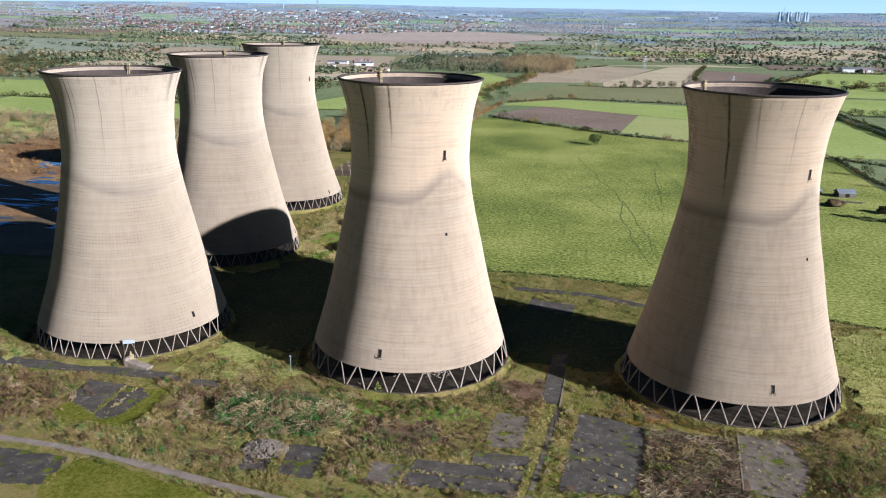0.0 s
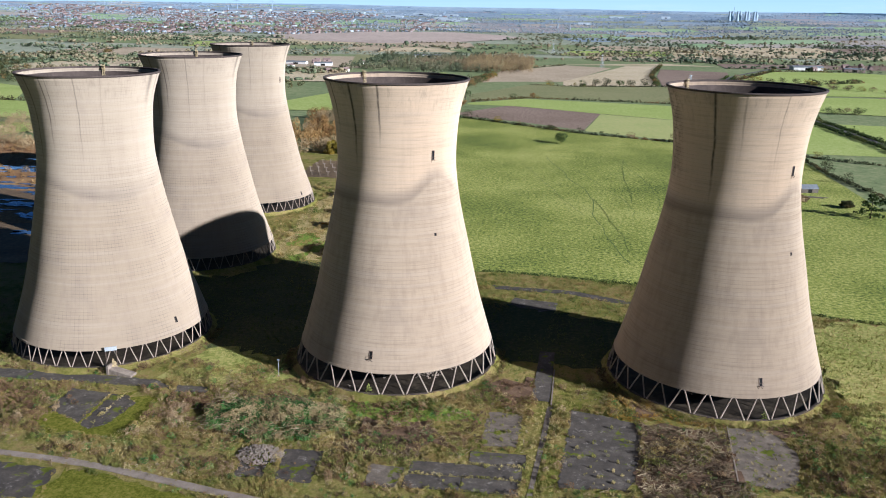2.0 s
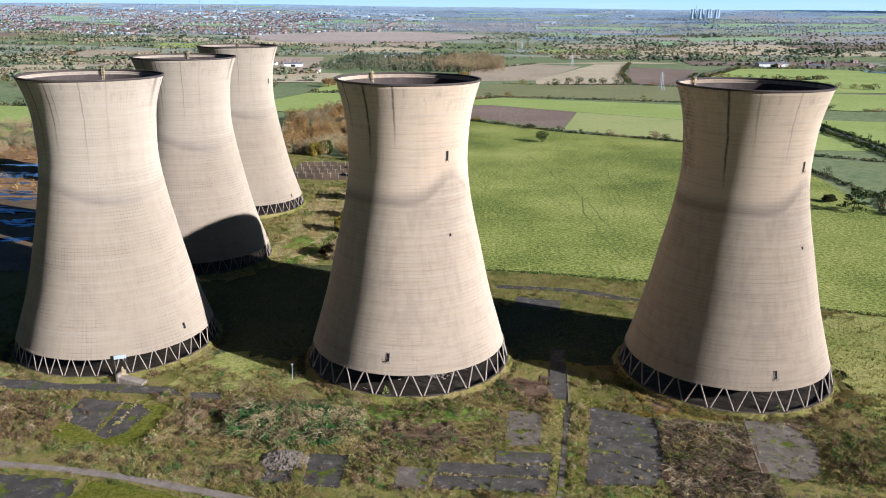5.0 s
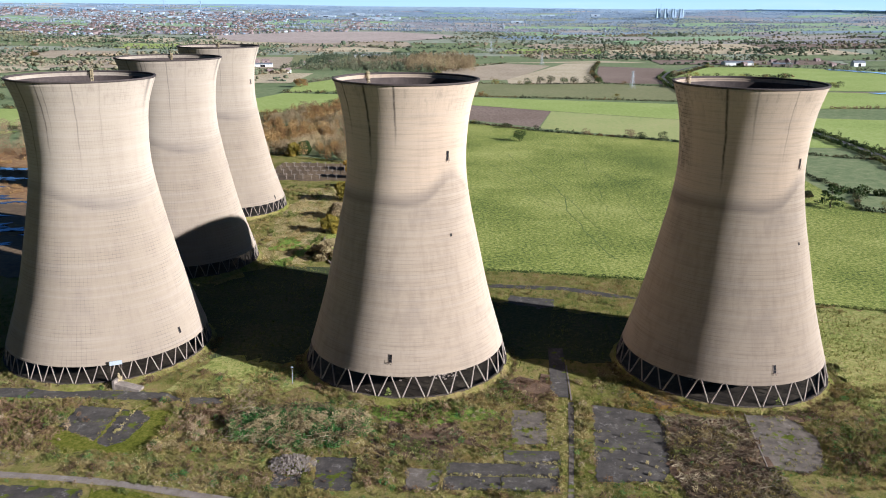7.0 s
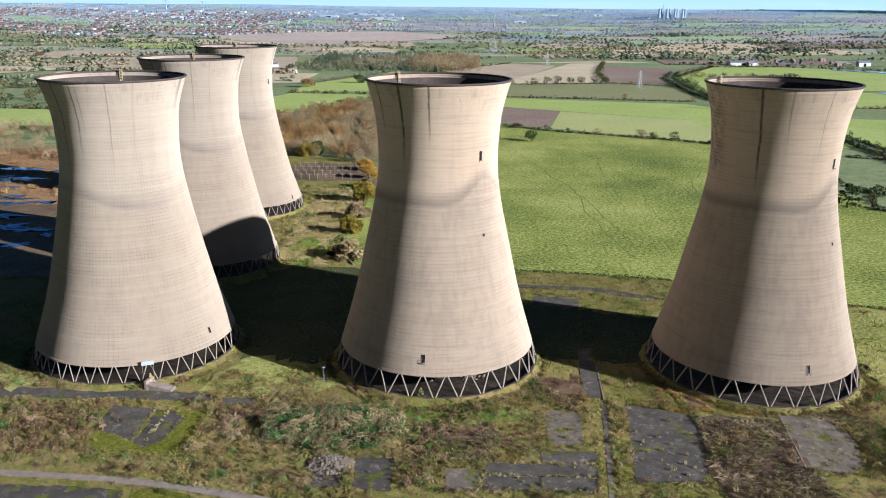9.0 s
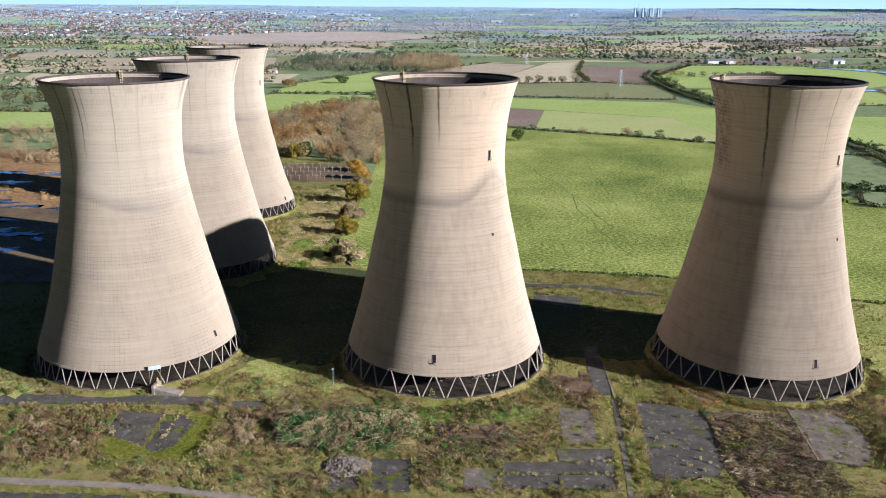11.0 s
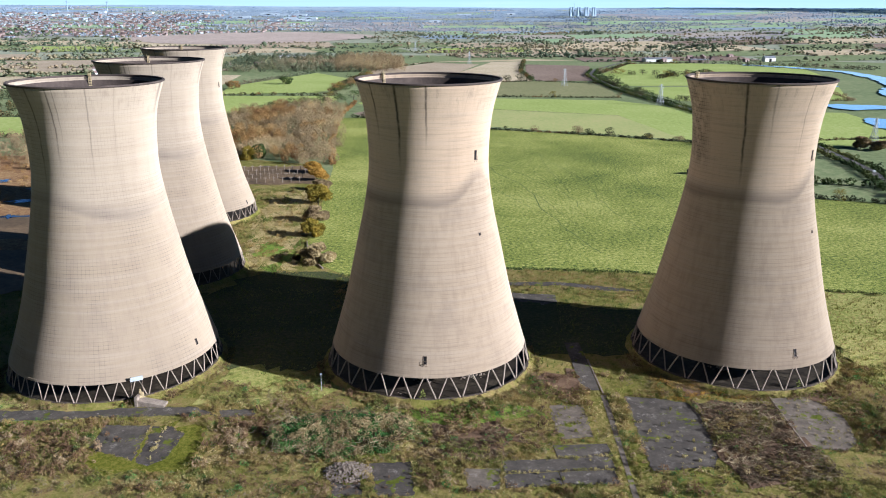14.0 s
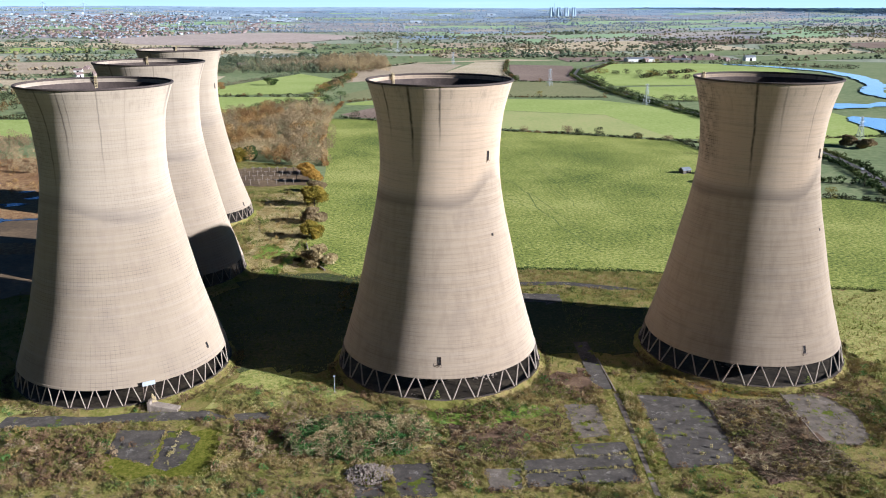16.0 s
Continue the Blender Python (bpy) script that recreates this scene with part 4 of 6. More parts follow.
# standing water
rng = random.Random(21)
PONDS = [(-302, 525, 18, 4), (-318, 560, 22, 4), (-262, 430, 13, 4), (-246, 407, 9, 4), (-224, 374, 9, 3), (-285, 412, 18, 3), (-300, 470, 20, 3), (-330, 530, 14, 4)]
PONDS += [(rng.uniform(-340, -200), rng.uniform(360, 560), rng.uniform(3, 12), rng.uniform(0.8, 3.0)) for k in range(48)]
for k, (x, y, a, c) in enumerate(PONDS):
    pts = []
    for i in range(64):
        t = 2 * math.pi * i / 64
        f = 0.75 + 0.9 * noise.noise((math.cos(t) * 1.6 + k * 5, math.sin(t) * 1.6, 0.4)) + 0.7 * noise.noise((math.cos(t) * 6 + k * 3, math.sin(t) * 6, 2.4))
        pts.append((x + a * f * math.cos(t), y + c * f * math.sin(t) * 1.5))
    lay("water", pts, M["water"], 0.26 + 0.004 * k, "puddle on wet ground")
lay("water", ragged([(-118, 600), (-112, 601), (-111, 596), (-117, 595)], 0.3, 2, 3), M["water"], 0.2, "small puddle")
# the river and its ox-bow
RIVER = [(700, 1640), (755, 1575), (785, 1520), (805, 1450), (790, 1330), (735, 1190), (660, 1080), (640, 990), (700, 930)]
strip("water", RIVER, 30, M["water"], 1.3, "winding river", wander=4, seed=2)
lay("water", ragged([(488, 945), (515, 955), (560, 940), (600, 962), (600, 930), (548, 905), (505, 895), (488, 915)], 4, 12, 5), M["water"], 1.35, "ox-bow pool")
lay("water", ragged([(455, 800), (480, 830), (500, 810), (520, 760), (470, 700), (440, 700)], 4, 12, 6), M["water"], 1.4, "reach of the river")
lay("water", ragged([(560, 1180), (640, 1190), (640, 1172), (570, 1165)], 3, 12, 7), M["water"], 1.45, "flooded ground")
ROAD = [(566, 1890), (430, 1640), (362, 1516), (325, 1400), (312, 1283), (305, 1170), (308, 1072), (319, 918), (330, 760), (331, 657), (318, 563), (306, 520), (290, 470), (270, 400)]
strip("road", ROAD, 6.5, M["road"], 1.5, "country road between hedges", seed=4)
TRACKS = [
    [(36, 650), (40, 624), (50, 567), (59, 530), (65, 505), (63, 484), (60, 464), (65, 431), (67, 406), (70, 385), (73, 368)],
    [(57, 599), (70, 554), (76, 521), (88, 487), (84, 462)], [(96, 646), (95, 605), (101, 572), (106, 527), (100, 482), (101, 456), (103, 433), (106, 411), (107, 388)],
    [(17, 616), (32, 555), (43, 510), (55, 460)], [(64, 500), (71, 439), (75, 417), (75, 388)], [(94, 639), (89, 582), (88, 540), (87, 494)],
    [(150, 575), (143, 545), (139, 504), (140, 477), (141, 455), (139, 430)], [(64, 707), (93, 670), (118, 633), (140, 596), (158, 573)], [(20, 600), (61, 591), (89, 590), (117, 562), (142, 576)]]
for k, pts in enumerate(TRACKS):
    strip("road", pts, 0.32 if k else 0.55, M["path"], 0.10 + 0.01 * k, "narrow winding animal track", wander=1.1, seed=30 + k)

# ---- foliage builders ----
TOWERS = ((-116.9, 256.7), (-124.5, 355.4), (-15.6, 252.4), (86.6, 251.3), (-133.3, 457.7))


def blocked(x, y, margin=0.0):
    if any(math.hypot(x - a, y - b) < 34.3 for a, b in TOWERS):
        return True
    return any(inside(x, y, p) for p in CLEAR)


def tree(x, y, high, wide, material, label, bare=0.25, seed=0, count=420, group="", leaf=0.025):
    """A tapered trunk with limbs and a crown of many small leaf cards in uneven clumps."""
    rg, nr = random.Random(seed), np.random.default_rng(seed)
    t = thing("tree", label, "tree", (x, y, rise(x, y)), group=group)
    b = bmesh.new()
    tube(b, (0, 0, -0.3), (0.1, 0.05, high * 0.55), high * 0.032, high * 0.016, 7)
    blobs, radii = [], []
    for k in range(9):
        a, h = k * 2.4 + rg.uniform(-0.4, 0.4), high * rg.uniform(bare + 0.12, 0.86)
        reach = wide * 0.62 * rg.uniform(0.5, 1.0) * math.sin(math.pi * min(0.95, max(0.25, (h / high - bare) / (1.02 - bare) * 0.8 + 0.15)))
        tip = (reach * math.cos(a), reach * math.sin(a), h)
        tube(b, (0, 0, high * rg.uniform(bare, 0.5)), tip, high * 0.014, high * 0.004, 5)
        blobs.append(tip)
        radii.append((wide * rg.uniform(0.24, 0.38),) * 2 + (high * rg.uniform(0.19, 0.28),))
    blobs.append((0, 0, high * 0.85))
    radii.append((wide * 0.4, wide * 0.4, high * 0.16))
    part("trunk", b, M["bark"], t)
    v, f = leaves(nr, blobs, radii, int(count * 4.8) // len(blobs), max(0.11, wide * leaf))
    crown = new("crown", mesh_of("crown", v, f, material))
    crown.parent = t
    return t


def conifer(x, y, high, wide, material, label, seed=0):
    rg, nr = random.Random(seed), np.random.default_rng(seed)
    t = thing("tree", label, "tree", (x, y, 0))
    b = bmesh.new()
    tube(b, (0, 0, -0.3), (0, 0, high * 0.95), high * 0.025, 0.05, 7)
    blobs, radii = [], []
    for k in range(16):
        f = 0.12 + 0.85 * k / 16
        a = k * 2.4
        reach = wide * 0.55 * (1 - f) ** 0.8 * rg.uniform(0.7, 1.2)
        blobs.append((reach * math.cos(a), reach * math.sin(a), high * f))
        radii.append((wide * 0.3 * (1.1 - f), wide * 0.3 * (1.1 - f), high * 0.05))
        tube(b, (0, 0, high * f), blobs[-1], 0.06, 0.02, 4)
    part("trunk", b, M["bark"], t)
    v, f = leaves(nr, blobs, radii, 30, max(0.12, wide * 0.05), 0.6)
    crown = new("crown", mesh_of("crown", v, f, material))
    crown.parent = t
    return t


def row_of(pts, every, rg, jitter):
    out = []
    for (x0, y0), (x1, y1) in zip(pts, pts[1:]):
        n = max(1, int(math.hypot(x1 - x0, y1 - y0) / every))
        for i in range(n):
            f = (i + rg.random()) / n
            out.append((x0 + (x1 - x0) * f + rg.uniform(-jitter, jitter), y0 + (y1 - y0) * f + rg.uniform(-jitter, jitter)))
    return out


def hedge(pts, high, wide, material, label, seed, card=0.32, count=26):
    """A field hedge: an uneven row of shrubs, with gaps and taller bushes."""
    rg, nr = random.Random(seed), np.random.default_rng(seed)
    c, r = [], []
    for x, y in row_of(pts, wide * 0.8, rg, wide * 0.25):
        if rg.random() < 0.1:
            continue
        h = high * rg.uniform(0.55, 1.1) * (1.7 if rg.random() < 0.07 else 1.0)
        c.append((x, y, rise(x, y) + h * 0.5))
        r.append((wide * rg.uniform(0.5, 0.8), wide * rg.uniform(0.5, 0.8), h * 0.55))
    v, f = leaves(nr, c, r, count, card * max(1.0, high / 2.5))
    return tagged(new("hedge", mesh_of("hedge", v, f, material)), label, "hedge")


def clumps(name, points, heights, width, material, label, category, seed, count, card):
    """Many small trees or shrubs as one growth."""
    nr = np.random.default_rng(seed)
    c = [(x, y, rise(x, y) + h * 0.55) for (x, y), h in zip(points, heights)]
    r = [(h * width, h * width, h * 0.5) for h in heights]
    v, f = leaves(nr, c, r, count, np.array(heights) * card) if card else lumps(nr, c, r, count)
    ob = stuff(name, v, f, material, label, category)
    if not card:
        ob.data.polygons.foreach_set("use_smooth", [True] * len(ob.data.polygons))
    return ob


# ---- hedges and trees of the fields ----
H = [
    ([(-60, 876), (-20, 846), (74, 776)], 2.6, 3.0, "leaf_hedge", "bushy field hedge below the ploughed field"),
    ([(74, 776), (153, 741), (236, 692), (268, 668), (330, 640)], 2.4, 3.0, "leaf_hedge", "low field hedge with gaps"),
    ([(10, 1080), (150, 1062), (277, 1045)], 2.6, 3.0, "leaf_hedge", "hedge between green fields"),
    ([(-55, 1018), (12, 1078)], 3.5, 4.0, "leaf_hedge", "tall hedge at the field corner"),
    ([(12, 1272), (70, 1260), (209, 1293), (309, 1245)], 2.6, 3.5, "leaf_hedge", "hedge below the stubble"),
    ([(208, 1300), (222, 1500), (276, 1780)], 5, 6, "leaf_hedge", "scrubby ditch between fields"),
    ([(-43, 1545), (80, 1742)], 3, 4, "leaf_hedge", "straggling hedge at a field edge"),
    ([(-66, 600), (-72, 700), (-74, 868), (-60, 1010)], 3.5, 4, "leaf_rust", "autumn hedge beside the wood"),
    ([(233, 476), (268, 458), (300, 442), (420, 392)], 3.2, 4, "leaf_hedge", "dark hedge beside the pasture"),
    ([(240, 520), (256, 519), (294, 499)], 5.5, 5, "leaf_green", "tall dark evergreen hedge"),
    ([(233, 476), (250, 520), (238, 600), (236, 692)], 2.4, 3, "leaf_hedge", "low hedge along the pasture"),
    ([(-246, 1100), (-160, 1092), (-82, 1082)], 5, 7, "leaf_hedge", "tall autumn hedge behind the wood"),
    ([(-92, 1180), (-70, 1330), (-50, 1420)], 7, 9, "leaf_hedge", "belt of autumn trees"),
    ([(-250, 1225), (-140, 1475)], 6, 8, "far_wood", "belt of trees at a paddock"),
    ([(-420, 745), (-330, 750)], 4, 5, "leaf_hedge", "straggling brown hedge at a field edge"),
    ([(-660, 905), (-330, 890)], 6, 7, "leaf_hedge", "straggling brown hedge at a field edge"),
    ([(345, 1425), (474, 1680), (614, 1700)], 5, 6, "leaf_hedge", "hedge along the meadow"),
    ([(420, 1330), (470, 1400), (560, 1450)], 8, 10, "leaf_hedge", "row of meadow bushes"),
    ([(430, 990), (560, 1000), (600, 1190)], 4, 5, "twig_grey", "bare scrub beside the river"),
    ([(345, 690), (440, 700), (480, 690)], 3, 4, "leaf_hedge", "straggling brown hedge at a field edge"),
    ([(620, 1700), (800, 1620), (900, 1500)], 8, 9, "far_wood", "belt of trees by the river"),
]
for k, (pts, high, wide, key, words) in enumerate(H):
    hedge(pts, high, wide, M[key], words, 100 + k, count=54 if pts[0][1] < 900 else 40)
for s in (-1, 1):
    hedge([(x + s * 6.5, y) for x, y in ROAD[2:]], 4.2, 4.0, M["leaf_green"], "dark hedge beside the road", 140 + s, 0.3, 60)

rng = random.Random(88)
for pts, high, wide, key, words in H[:7] + H[8:9] + H[10:13] + H[16:18]:
    for x, y in row_of(pts, 46, rng, 1.5):
        tall = rng.uniform(4, 9)
        tree(x, y, tall, tall * rng.uniform(0.9, 1.25), M[rng.choice(("leaf_green", "leaf_hedge", "leaf_hedge", "leaf_gold", "leaf_rust"))], "rounded bushy tree standing in a field hedge", 0.06, rng.randrange(9999), 130, "field hedge trees")

tree(48.5, 716, 9.5, 8.5, M["leaf_green"], "lone round dark-green tree in the pasture", 0.2, 1, 520)
for k, (x, y) in enumerate(((92, 1262), (112, 1268), (128, 1270), (148, 1276), (164, 1280), (186, 1286), (203, 1292))):
    tree(x, y, 10 + (k % 3) * 1.5, 10, M["leaf_hedge" if k % 3 else "leaf_green"], "rounded hedgerow tree beside the stubble", 0.15, 10 + k, 260, "hedgerow trees")
for k, (x, y, h, w, key) in enumerate(((150, 743, 8, 8, "twig_grey"), (158, 739, 6, 6, "leaf_hedge"), (176, 731, 8, 7, "leaf_hedge"), (112, 760, 6, 6, "twig_grey"), (205, 712, 5, 7, "leaf_hedge"),
                                     (228, 697, 5, 6, "twig_grey"), (20, 1078, 7, 7, "leaf_rust"), (-12, 842, 6, 7, "leaf_gold"), (40, 797, 5, 8, "leaf_hedge"))):
    tree(x, y, h, w, M[key], "small bushy hedgerow tree", 0.1, 30 + k, 280, "hedgerow trees")
conifer(218, 480, 15, 13, M["leaf_green"], "broad dark cedar at the pasture edge", 51)
conifer(296, 505, 9, 5, M["leaf_green"], "dark conifer beside the lane", 52)
conifer(286, 498, 10, 5, M["leaf_green"], "dark conifer beside the lane", 53)
for k, (x, y, h, w, key, words) in enumerate((
        (-67.7, 476, 12, 11, "leaf_gold", "golden oak at the field edge"), (-65.5, 405, 9, 8, "leaf_gold", "yellow-green oak at the field edge"), (-66.5, 437, 8.5, 9.5, "twig_grey", "bare grey-brown tree at the field edge"),
        (-60, 362, 8, 10, "stems", "pale bare thorn bush at the fence"), (-68, 515, 7, 8, "twig_grey", "bare tree at the field edge"), (-73, 545, 9, 9, "reed", "straw-coloured willow at the field edge"),
        (-78, 574, 8, 8, "reed", "yellow birch at the field edge"), (-131, 627, 10, 9, "leaf_gold", "golden tree before the wood"), (-124, 630, 11, 9, "leaf_green", "green tree before the wood"),
        (-170, 1250, 12, 15, "leaf_green", "round tree in the paddock"), (-235, 1180, 12, 14, "leaf_rust", "autumn tree in the paddock"), (365, 650, 10, 12, "twig_grey", "bare tree below the pylon"),
        (375, 640, 8, 10, "twig_grey", "bare tree below the pylon"), (190, 520, 4, 8, "twig_grey", "thorn bush by the barns"), (214, 505, 4, 6, "leaf_hedge", "bush by the barns"))):
    tree(x, y, h, w, M[key], words, 0.06, 60 + k, 1500 if y < 700 else 300, "", 0.034)

for pts, every, keys in (([(350, 1450), (430, 1400), (470, 1330), (560, 1250)], 13, ("leaf_hedge", "twig_grey", "leaf_gold")), ([(322, 1330), (312, 1180), (316, 1040)], 16, ("leaf_green", "leaf_hedge")),
                         ([(330, 1000), (372, 985), (405, 1000)], 11, ("leaf_green", "leaf_hedge", "twig_grey")), ([(-90, 1110), (-78, 1190), (-62, 1290), (-46, 1400)], 11, ("leaf_gold", "leaf_rust", "leaf_green", "twig_grey")),
                         ([(-160, 930), (-90, 1020), (-60, 1040)], 10, ("leaf_green", "leaf_hedge", "twig_grey"))):
    for x, y in row_of(pts, every, random.Random(len(pts) * every), 6):
        tall = 7 + 6 * abs(noise.noise((x / 11, y / 11, 2.2))) * 1.6
        tree(x, y, tall, tall * 1.1, M[keys[int(x + y) % len(keys)]], "rounded tree among meadow bushes", 0.1, int(abs(x) * 7 + y), 150, "meadow trees")

# the wood behind the towers, and scrub on the wet ground
rng = random.Random(77)
WOOD = [(-215, 700), (-190, 860), (-140, 940), (-86, 1000), (-75, 864), (-72, 605), (-132, 618), (-180, 640)]
pts = [(rng.uniform(-225, -52), rng.uniform(590, 1010)) for k in range(1380)]
pts = [p for p in pts if inside(p[0] + 34 * noise.noise((p[0] / 30, p[1] / 30, 3)), p[1] + 30 * noise.noise((p[0] / 25, p[1] / 25, 9)), WOOD)]
half = [p for p in pts if noise.noise((p[0] / 40, p[1] / 40, 0)) + 0.25 * (p[0] + 130) / 60 < 0.0]
rest = [p for p in pts if p not in half]
clumps("woodland", half, [rng.uniform(7, 12.5) for p in half], 0.3, M["leaf_rust"], "dense russet young woodland", "woodland", 1, 310, 0.027)
clumps("woodland", rest, [rng.uniform(7, 12.5) for p in rest], 0.46, M["twig_grey"], "bare grey-brown woodland edge", "woodland", 2, 320, 0.026)
pts = [(rng.uniform(-480, -150), rng.uniform(470, 660)) for k in range(900)]
pts = [p for p in pts if not (p[0] > -190 and p[1] < 560) and noise.noise((p[0] / 50, p[1] / 50, 5)) > -0.15]
clumps("scrub", pts, [rng.uniform(1.2, 3.2) for p in pts], 0.7, M["leaf_rust"], "rust-brown heathy scrub on wet ground", "scrub", 3, 70, 0.08)
pts = [(rng.uniform(-560, -215), rng.uniform(590, 760)) for k in range(520)]
clumps("woodland", pts, [rng.uniform(6, 10) for p in pts], 0.42, M["twig_grey"], "belt of bare grey birches", "woodland", 4, 180, 0.034)
pts = [(rng.uniform(-760, -300), rng.uniform(930, 1180)) for k in range(300)]
pts = [p for p in pts if not (p[0] < -560 and p[1] < 1100)] + [(-1110 + 330 * f + rng.gauss(0, 40), 1590 - 460 * f + rng.gauss(0, 45)) for f in [rng.random() for k in range(260)]]
pts += [(-1020 + 90 * f + rng.gauss(0, 4), 1602 + 220 * f) for f in [rng.random() for k in range(40)]]
clumps("woodland", pts, [rng.uniform(6, 12) for p in pts], 0.45, M["leaf_hedge"], "mixed autumn woodland", "woodland", 5, 90, 0.06)
pts = [(rng.uniform(-110, 15) , rng.uniform(1480, 1800)) for k in range(260)]
clumps("woodland", pts, [rng.uniform(14, 24) for p in pts], 0.22, M["twig_grey"], "plantation of tall bare poplars", "woodland", 6, 150, 0.028)
pts = [(rng.uniform(-330, -60), rng.uniform(1480, 1960)) for k in range(520)]
clumps("woodland", pts, [rng.uniform(6, 12) for p in pts], 0.4, M["far_wood"], "mixed distant woodland", "woodland", 7, 90, 0.08)

# distant hedgerow trees and woods
PINK = [(-833, 2522), (-626, 2366), (-430, 2343), (-219, 2452), (-16, 2678), (-81, 2801), (-281, 2938), (-521, 2852), (-659, 2705)]
near_pts, far_pts = [], []
for x0, y0, x1, y1 in far_edges:
    for p in row_of([(x0, y0), (x1, y1)], 11, rng, 3):
        if noise.noise((p[0] / 90, p[1] / 90, 4)) > -0.18:
            (near_pts if p[1] < 2900 else far_pts).append(p)
for k in range(330):
    cx, cy = rng.uniform(-0.7, 0.7), rng.uniform(1900, 4700)
    cx *= cy
    if -640 < cx < 0 and 2300 < cy < 2950:
        continue
    for j in range(int(rng.uniform(14, 46))):
        p = (cx + rng.gauss(0, 55), cy + rng.gauss(0, 13))
        (near_pts if p[1] < 2900 else far_pts).append(p)
# hedges and small woods between the nearer fields to the left
for k in range(46):
    cy = rng.uniform(1150, 2000)
    cx = rng.uniform(-0.78, -0.24) * cy
    run, lean = rng.uniform(30, 150), rng.uniform(-0.2, 0.5)
    near_pts += [(cx + d, cy + lean * d + rng.gauss(0, 6)) for d in [rng.uniform(-run, run) for j in range(int(run / 2.6))]]
# belts of trees strung across the plain, thickening with distance
for k in range(240):
    cy = 1860 + 2900 * rng.random() ** 0.8
    cx = rng.uniform(-0.68, 0.68) * cy
    run, lean = rng.uniform(60, 330), rng.uniform(-0.12, 0.16)
    for j in range(int(run / 7)):
        d = rng.uniform(-run, run)
        p = (cx + d, cy + lean * d + rng.gauss(0, 9))
        if not inside(p[0], p[1], PINK):
            (near_pts if p[1] < 2900 else far_pts).append(p)
near_pts = [p for p in near_pts if not inside(p[0], p[1], PINK)]
near_pts = [p for p in near_pts if math.hypot(*p) < 4850]
far_pts = [p for p in far_pts if math.hypot(*p) < 4850]
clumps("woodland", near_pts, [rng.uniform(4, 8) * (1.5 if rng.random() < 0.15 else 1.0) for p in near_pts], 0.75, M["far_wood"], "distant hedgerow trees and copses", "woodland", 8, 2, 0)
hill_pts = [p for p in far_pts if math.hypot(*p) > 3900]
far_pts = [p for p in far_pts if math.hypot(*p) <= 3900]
clumps("woodland", far_pts, [rng.uniform(5, 10) for p in far_pts], 0.8, M["hazed_wood"], "far-off woods and hedges", "woodland", 9, 1, 0)
clumps("woodland", hill_pts, [rng.uniform(4, 8) for p in hill_pts], 0.9, M["hazed_hill_wood"], "woods on the low hills, tinted for haze", "woodland", 19, 1, 0)

# ---- buildings, pylons and other things of the plain ----
def barn(x, y, rz, long, wide, eaves, ridge, wall, roof, name, label, category, group=""):
    """A gabled building with wall, two-sided roof and a door."""
    t = thing(name, label, category, (x, y, rise(x, y)), rz, group)
    b = bmesh.new()
    box(b, -long / 2, long / 2, -wide / 2, wide / 2, -0.5, eaves)
    for s in (-1, 1):
        v = [b.verts.new((s * long / 2, -wide / 2, eaves)), b.verts.new((s * long / 2, wide / 2, eaves)), b.verts.new((s * long / 2, 0, ridge - 0.05))]
        b.faces.new(v)
    part("wall", b, wall, t)
    b = bmesh.new()
    o = 0.4
    for s in (-1, 1):
        drop = (ridge - eaves) * o / (wide / 2)
        q = [(-long / 2 - o, 0, ridge), (long / 2 + o, 0, ridge), (long / 2 + o, s * (wide / 2 + o), eaves - drop), (-long / 2 - o, s * (wide / 2 + o), eaves - drop)]
        top = [b.verts.new(c) for c in q]
        low = [b.verts.new((c[0], c[1], c[2] - 0.15)) for c in q]
        b.faces.new(top), b.faces.new(low[::-1])
        for i in range(4):
            b.faces.new((top[i], low[i], low[(i + 1) % 4], top[(i + 1) % 4]))
    bmesh.ops.recalc_face_normals(b, faces=b.faces[:])
    part("roof", b, roof, t)
    b = bmesh.new()
    box(b, -long * 0.12, long * 0.12, -wide / 2 - 0.06, -wide / 2 + 0.05, 0, eaves * 0.8)
    part("door", b, M["dark"], t)
    return t


barn(204, 549, 12, 11, 7, 3.0, 5.0, M["timber"], M["slate"], "barn", "small grey field barn beside the pasture", "barn")
barn(187, 554, 20, 7, 5, 2.6, 4.2, M["timber"], M["slate"], "shed", "low weathered shed beside the barn", "shed")
lay("pavement", ragged([(192, 540), (200, 535), (212, 533), (208, 528), (196, 531)], 0.8, 3, 9), M["concrete"], 0.3, "pale hard standing by the barn")
barn(-222, 1870, 5, 60, 22, 7, 9, M["render_white"], M["slate"], "warehouse", "long pale warehouse among trees", "warehouse")
barn(-380, 1560, 8, 34, 16, 6, 8, M["render_white"], M["slate"], "warehouse", "white farm building by dark trees", "warehouse")
barn(-440, 1590, -4, 40, 14, 5, 7, M["render_white"], M["slate"], "warehouse", "long white farm shed with grey roof", "warehouse")
barn(560, 1760, 4, 60, 24, 6, 9, M["render_white"], M["slate"], "warehouse", "pale farm sheds by the meadow", "warehouse")
barn(640, 1730, -8, 38, 18, 6, 8, M["brick"], M["slate"], "barn", "brick barn by the meadow", "barn")
barn(806, 1760, 10, 26, 12, 8, 12, M["render_white"], M["slate"], "house", "white house beside the river", "house")
rng = random.Random(90)
for k in range(16):
    barn(rng.uniform(-560, -250), rng.uniform(1400, 1700), rng.uniform(0, 90), 14, 8, 5, 8, M["brick" if k % 3 else "render_white"], M["roof"], "house", "village house with tiled roof", "house", "village houses")
